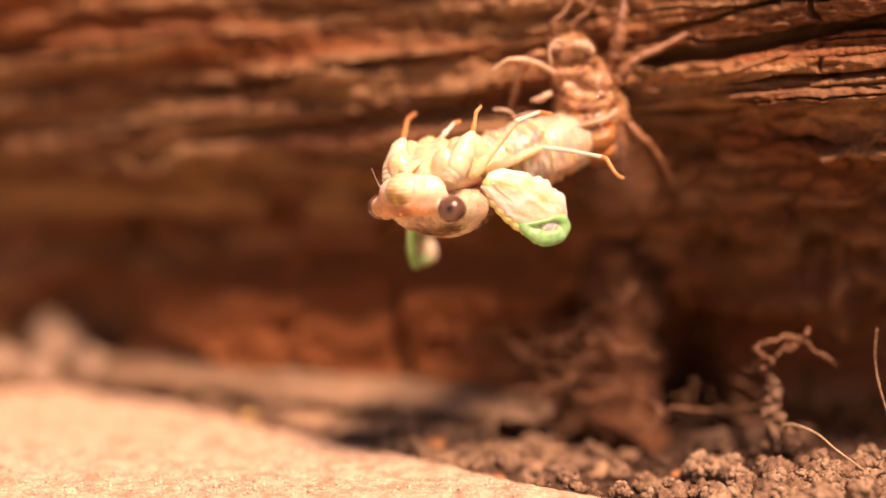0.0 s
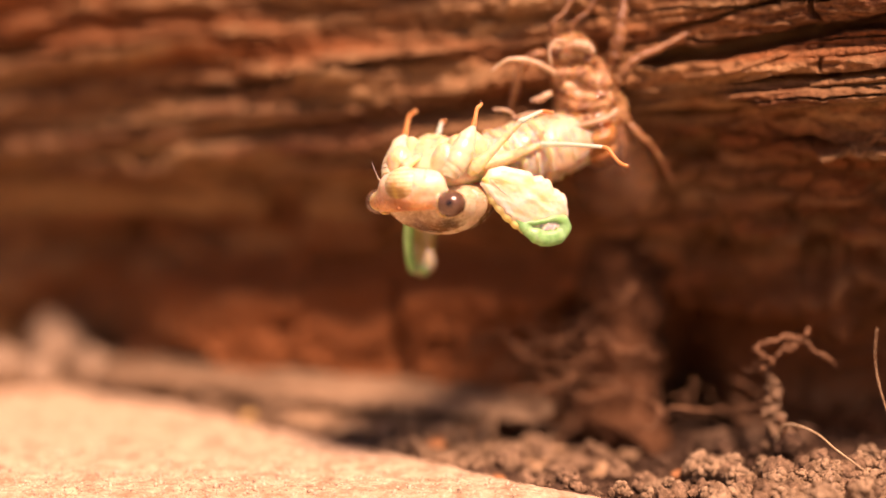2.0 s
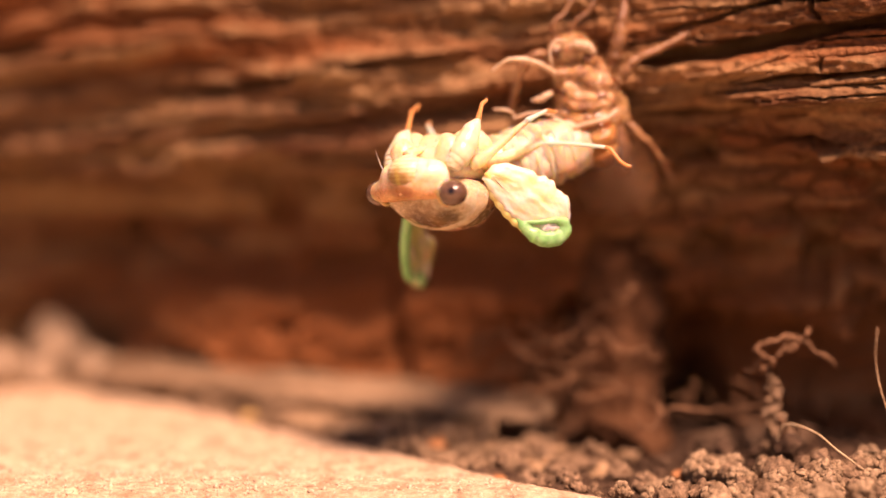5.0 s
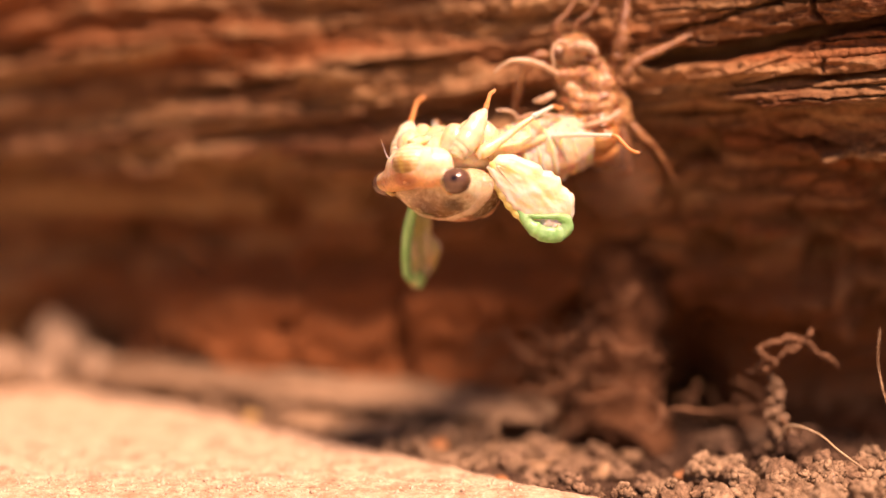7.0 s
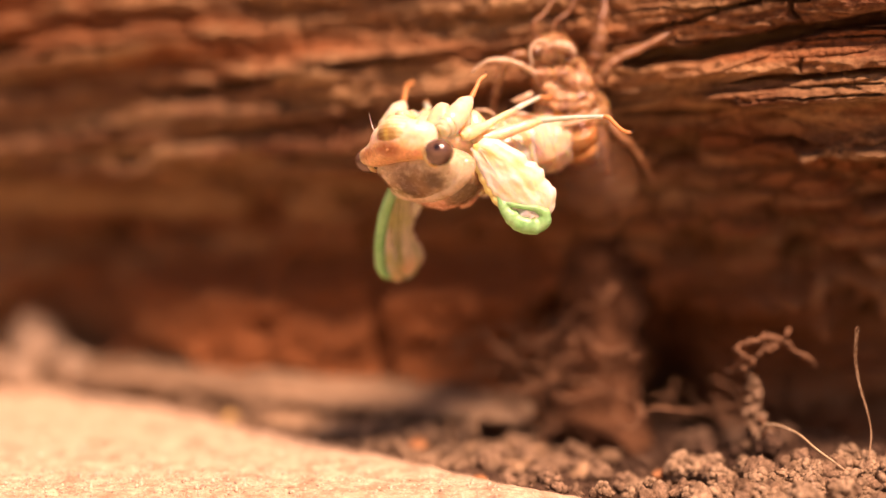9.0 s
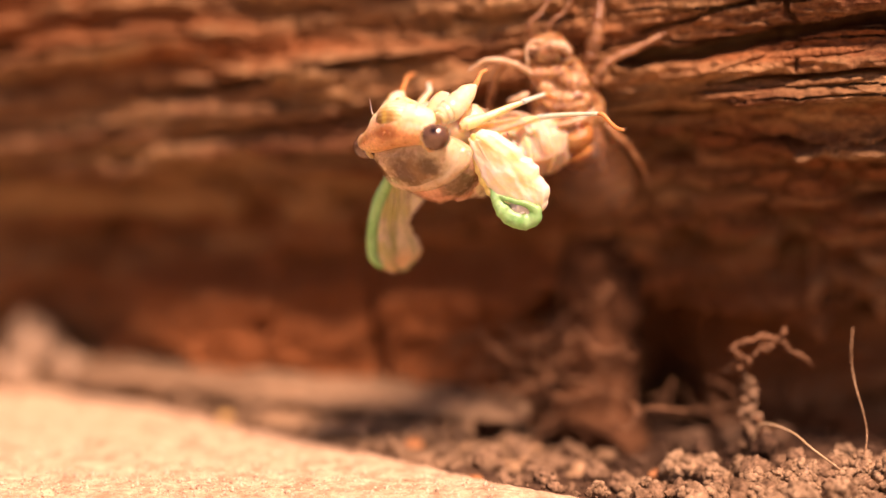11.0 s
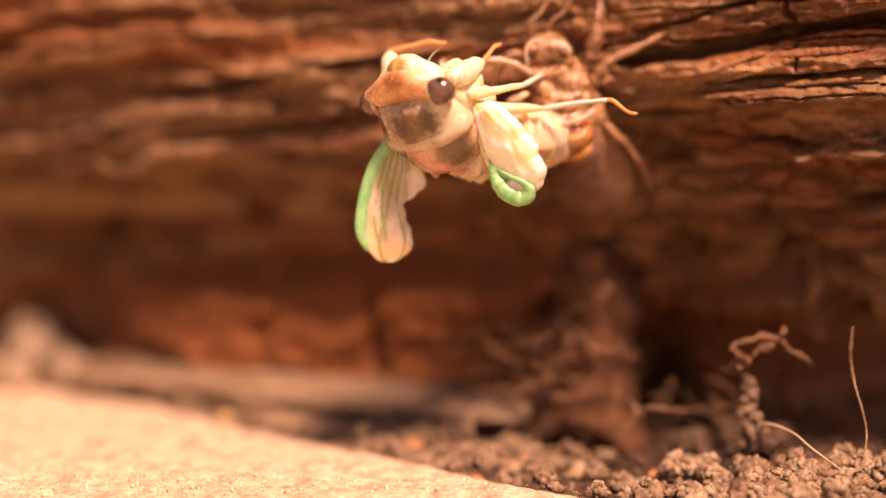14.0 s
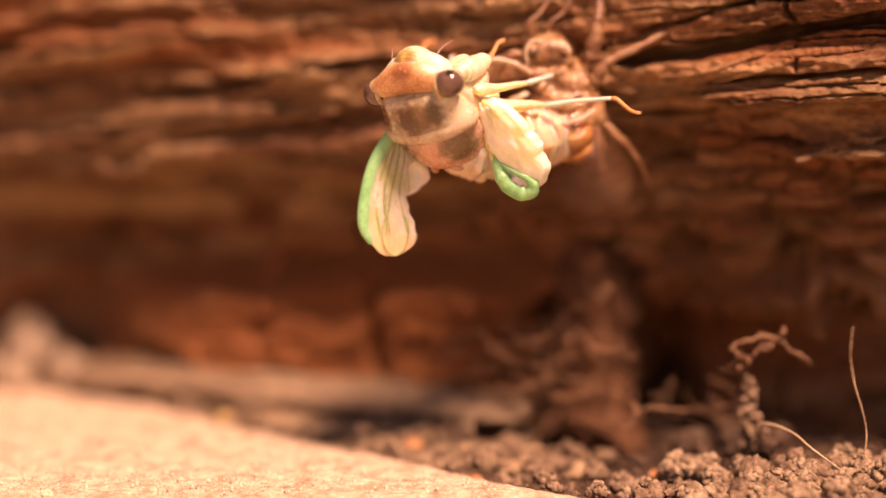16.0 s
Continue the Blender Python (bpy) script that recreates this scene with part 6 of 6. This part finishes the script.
    rows = keyed(
        (0, 7.20, -7.00, -3.00, -76.90, -35.67, -70.23),
        (0.5, 7.20, -7.00, -3.00, -76.97, -38.30, -68.03),
        (1, 7.20, -7.00, -3.00, -78.75, -39.22, -64.97),
        (1.5, 7.20, -7.00, -3.00, -78.25, -38.47, -63.69),
        (2, 7.20, -7.00, -3.00, -76.47, -35.56, -65.98),
        (2.5, 7.20, -7.00, -3.00, -75.21, -36.09, -65.33),
        (3, 7.20, -7.00, -3.00, -72.01, -33.47, -68.08),
        (3.5, 7.20, -7.00, -3.00, -77.15, -40.32, -59.58),
        (4, 7.20, -7.00, -3.00, -74.61, -36.65, -62.67),
        (6.5, 7.20, -7.00, -3.00, -62.71, -35.57, -63.80),
        (7, 7.20, -7.00, -3.00, -60.75, -37.72, -65.75),
        (7.5, 7.20, -7.00, -3.00, -56.40, -31.35, -69.62),
        (8, 7.20, -7.00, -3.00, -53.13, -30.43, -71.03),
        (8.5, 7.20, -7.00, -3.00, -46.21, -31.95, -71.65),
        (9, 7.20, -7.00, -3.00, -48.59, -36.88, -64.52),
        (11.5, 7.20, -7.00, -3.00, -34.35, -37.90, -67.79),
        (12, 7.20, -7.00, -3.00, -34.32, -42.37, -61.78),
        (12.5, 7.20, -7.00, -3.00, -23.29, -30.03, -77.34),
        (13, 7.20, -7.00, -3.00, -19.46, -24.59, -82.12),
        (13.5, 7.20, -7.00, -3.00, -20.63, -28.47, -74.49),
        (14, 7.20, -7.00, -3.00, -18.03, -26.42, -74.66),
        (14.5, 7.20, -7.00, -3.00, -16.00, -23.21, -78.59),
        (15, 7.20, -7.00, -3.00, -14.87, -22.06, -79.68),
        (15.5, 7.20, -7.00, -3.00, -13.83, -19.71, -79.54),
        (16, 7.20, -7.00, -3.00, -13.09, -18.21, -78.67))
    walk(MOVING["forewing_r"], rows)
    rows = keyed(
        (0, -6.80, -7.20, -0.20, -67.02, -27.84, -125.95),
        (0.5, -6.80, -7.20, -0.20, -64.59, -29.58, -126.22),
        (1, -6.80, -7.20, -0.20, -63.93, -33.24, -124.87),
        (1.5, -6.80, -7.20, -0.20, -64.34, -33.53, -123.53),
        (2, -6.80, -7.20, -0.20, -65.44, -31.94, -123.16),
        (2.5, -6.80, -7.20, -0.20, -64.58, -31.41, -123.54),
        (3, -6.80, -7.20, -0.20, -65.57, -28.41, -124.33),
        (3.5, -6.80, -7.20, -0.20, -61.65, -36.41, -123.10),
        (4, -6.80, -7.20, -0.20, -63.67, -34.51, -121.93),
        (6.5, -6.80, -7.20, -0.20, -57.54, -35.77, -123.05),
        (7, -6.80, -7.20, -0.20, -53.09, -38.67, -126.82),
        (7.5, -6.80, -7.20, -0.20, -55.91, -35.58, -121.36),
        (8, -6.80, -7.20, -0.20, -53.49, -36.17, -121.45),
        (8.5, -6.80, -7.20, -0.20, -46.96, -36.29, -124.50),
        (9, -6.80, -7.20, -0.20, -43.75, -39.36, -122.60),
        (11.5, -6.80, -7.20, -0.20, -29.84, -36.31, -122.67),
        (12, -6.80, -7.20, -0.20, -30.81, -46.93, -115.63),
        (12.5, -6.80, -7.20, -0.20, -28.67, -40.19, -118.30),
        (13, -6.80, -7.20, -0.20, -28.10, -38.84, -118.12),
        (13.5, -6.80, -7.20, -0.20, -34.83, -46.01, -111.65),
        (14, -6.80, -7.20, -0.20, -35.17, -50.61, -109.61),
        (14.5, -6.80, -7.20, -0.20, -29.60, -46.45, -112.78),
        (15, -6.80, -7.20, -0.20, -26.93, -47.30, -113.16),
        (15.5, -6.80, -7.20, -0.20, -32.75, -55.48, -104.61),
        (16, -6.80, -7.20, -0.20, -34.26, -52.29, -100.44))
    walk(MOVING["forewing_l"], rows)
    rows = keyed(
        (0, 18.41, -0.84, 0.04, 57.01, -69.21, -41.08),
        (0.5, 18.38, -0.78, 0.04, 45.13, -64.49, -29.38),
        (1, 18.43, -0.94, 0.02, 36.01, -57.23, -20.11),
        (1.5, 18.48, -1.07, -0.01, 28.82, -50.15, -13.71),
        (2, 18.62, -1.28, 0.06, 22.66, -43.77, -9.20),
        (2.5, 18.64, -1.26, 0.15, 17.88, -36.45, -5.93),
        (3, 18.70, -1.34, 0.17, 13.68, -29.15, -3.57),
        (3.5, 18.76, -1.34, 0.31, 10.54, -20.86, -1.95),
        (4, 18.78, -1.26, 0.47, 7.11, -14.48, -0.90),
        (6.5, 18.51, -1.17, 0.15, 1.16, -1.90, -0.02),
        (7, 18.40, -1.17, 0.04, 0.00, -0.00, 0.00),
        (7.5, 14.80, -0.60, -1.30, 0.00, -0.00, 0.00),
        (8, 14.80, -0.60, -1.30, 0.00, -0.00, 0.00),
        (8.5, 14.80, -0.60, -1.30, 0.00, -0.00, 0.00),
        (9, 14.80, -0.60, -1.30, 0.00, -0.00, 0.00),
        (11.5, 14.80, -0.60, -1.30, 0.00, -0.00, 0.00),
        (12, 14.80, -0.60, -1.30, 0.00, -0.00, 0.00),
        (12.5, 14.80, -0.60, -1.30, 0.00, -0.00, 0.00),
        (13, 14.80, -0.60, -1.30, 0.00, -0.00, 0.00),
        (13.5, 14.80, -0.60, -1.30, 0.00, -0.00, 0.00),
        (14, 14.80, -0.60, -1.30, 0.00, -0.00, 0.00),
        (14.5, 14.80, -0.60, -1.30, 0.00, -0.00, 0.00),
        (15, 14.80, -0.60, -1.30, 0.00, -0.00, 0.00),
        (15.5, 14.80, -0.60, -1.30, 0.00, -0.00, 0.00),
        (16, 14.80, -0.60, -1.30, 0.00, -0.00, 0.00))
    walk(MOVING["roll_l"], rows)
    rows = keyed(
        (0, 9.88, -30.37, -6.31, 8.88, 0.00, 29.83),
        (0.5, 10.11, -30.37, -5.55, 6.83, 0.00, 30.36),
        (1, 10.33, -30.26, -5.27, 6.09, 0.00, 31.02),
        (1.5, 10.58, -30.01, -5.83, 7.59, -0.00, 31.94),
        (2, 10.50, -29.85, -6.93, 10.58, -0.00, 32.00),
        (2.5, 10.69, -29.69, -7.05, 10.91, 0.00, 32.66),
        (3, 10.23, -29.33, -8.40, 14.78, 0.00, 32.12),
        (3.5, 11.05, -29.51, -5.94, 7.94, 0.00, 33.74),
        (4, 11.12, -29.23, -7.25, 11.51, -0.00, 34.33),
        (6.5, 10.44, -28.21, -8.75, 18.51, 0.00, 34.38),
        (7, 9.66, -28.47, -8.04, 17.27, 0.00, 32.05),
        (7.5, 9.77, -27.75, -9.83, 22.95, -0.00, 33.49),
        (8, 9.39, -27.52, -10.26, 24.94, -0.00, 32.90),
        (8.5, 9.38, -26.40, -10.60, 27.40, -0.00, 34.85),
        (9, 9.33, -26.63, -9.87, 25.73, -0.00, 34.31),
        (11.5, 8.32, -26.18, -10.33, 30.37, -0.00, 32.32),
        (12, 9.06, -25.76, -9.79, 29.32, -0.00, 35.21),
        (12.5, 8.35, -25.48, -10.79, 33.23, -0.00, 33.74),
        (13, 7.83, -25.38, -11.26, 35.39, -0.00, 32.36),
        (13.5, 7.10, -25.39, -12.30, 38.86, -0.00, 30.04),
        (14, 7.00, -25.36, -12.70, 40.25, -0.00, 29.78),
        (14.5, 7.65, -25.43, -11.82, 37.97, -0.00, 31.71),
        (15, 7.87, -25.33, -11.52, 37.61, -0.00, 32.57),
        (15.5, 7.66, -24.85, -12.32, 40.69, -0.00, 32.90),
        (16, 7.74, -24.46, -12.73, 42.43, -0.00, 33.95))
    walk(MOVING["abdomen"], rows)


motions()
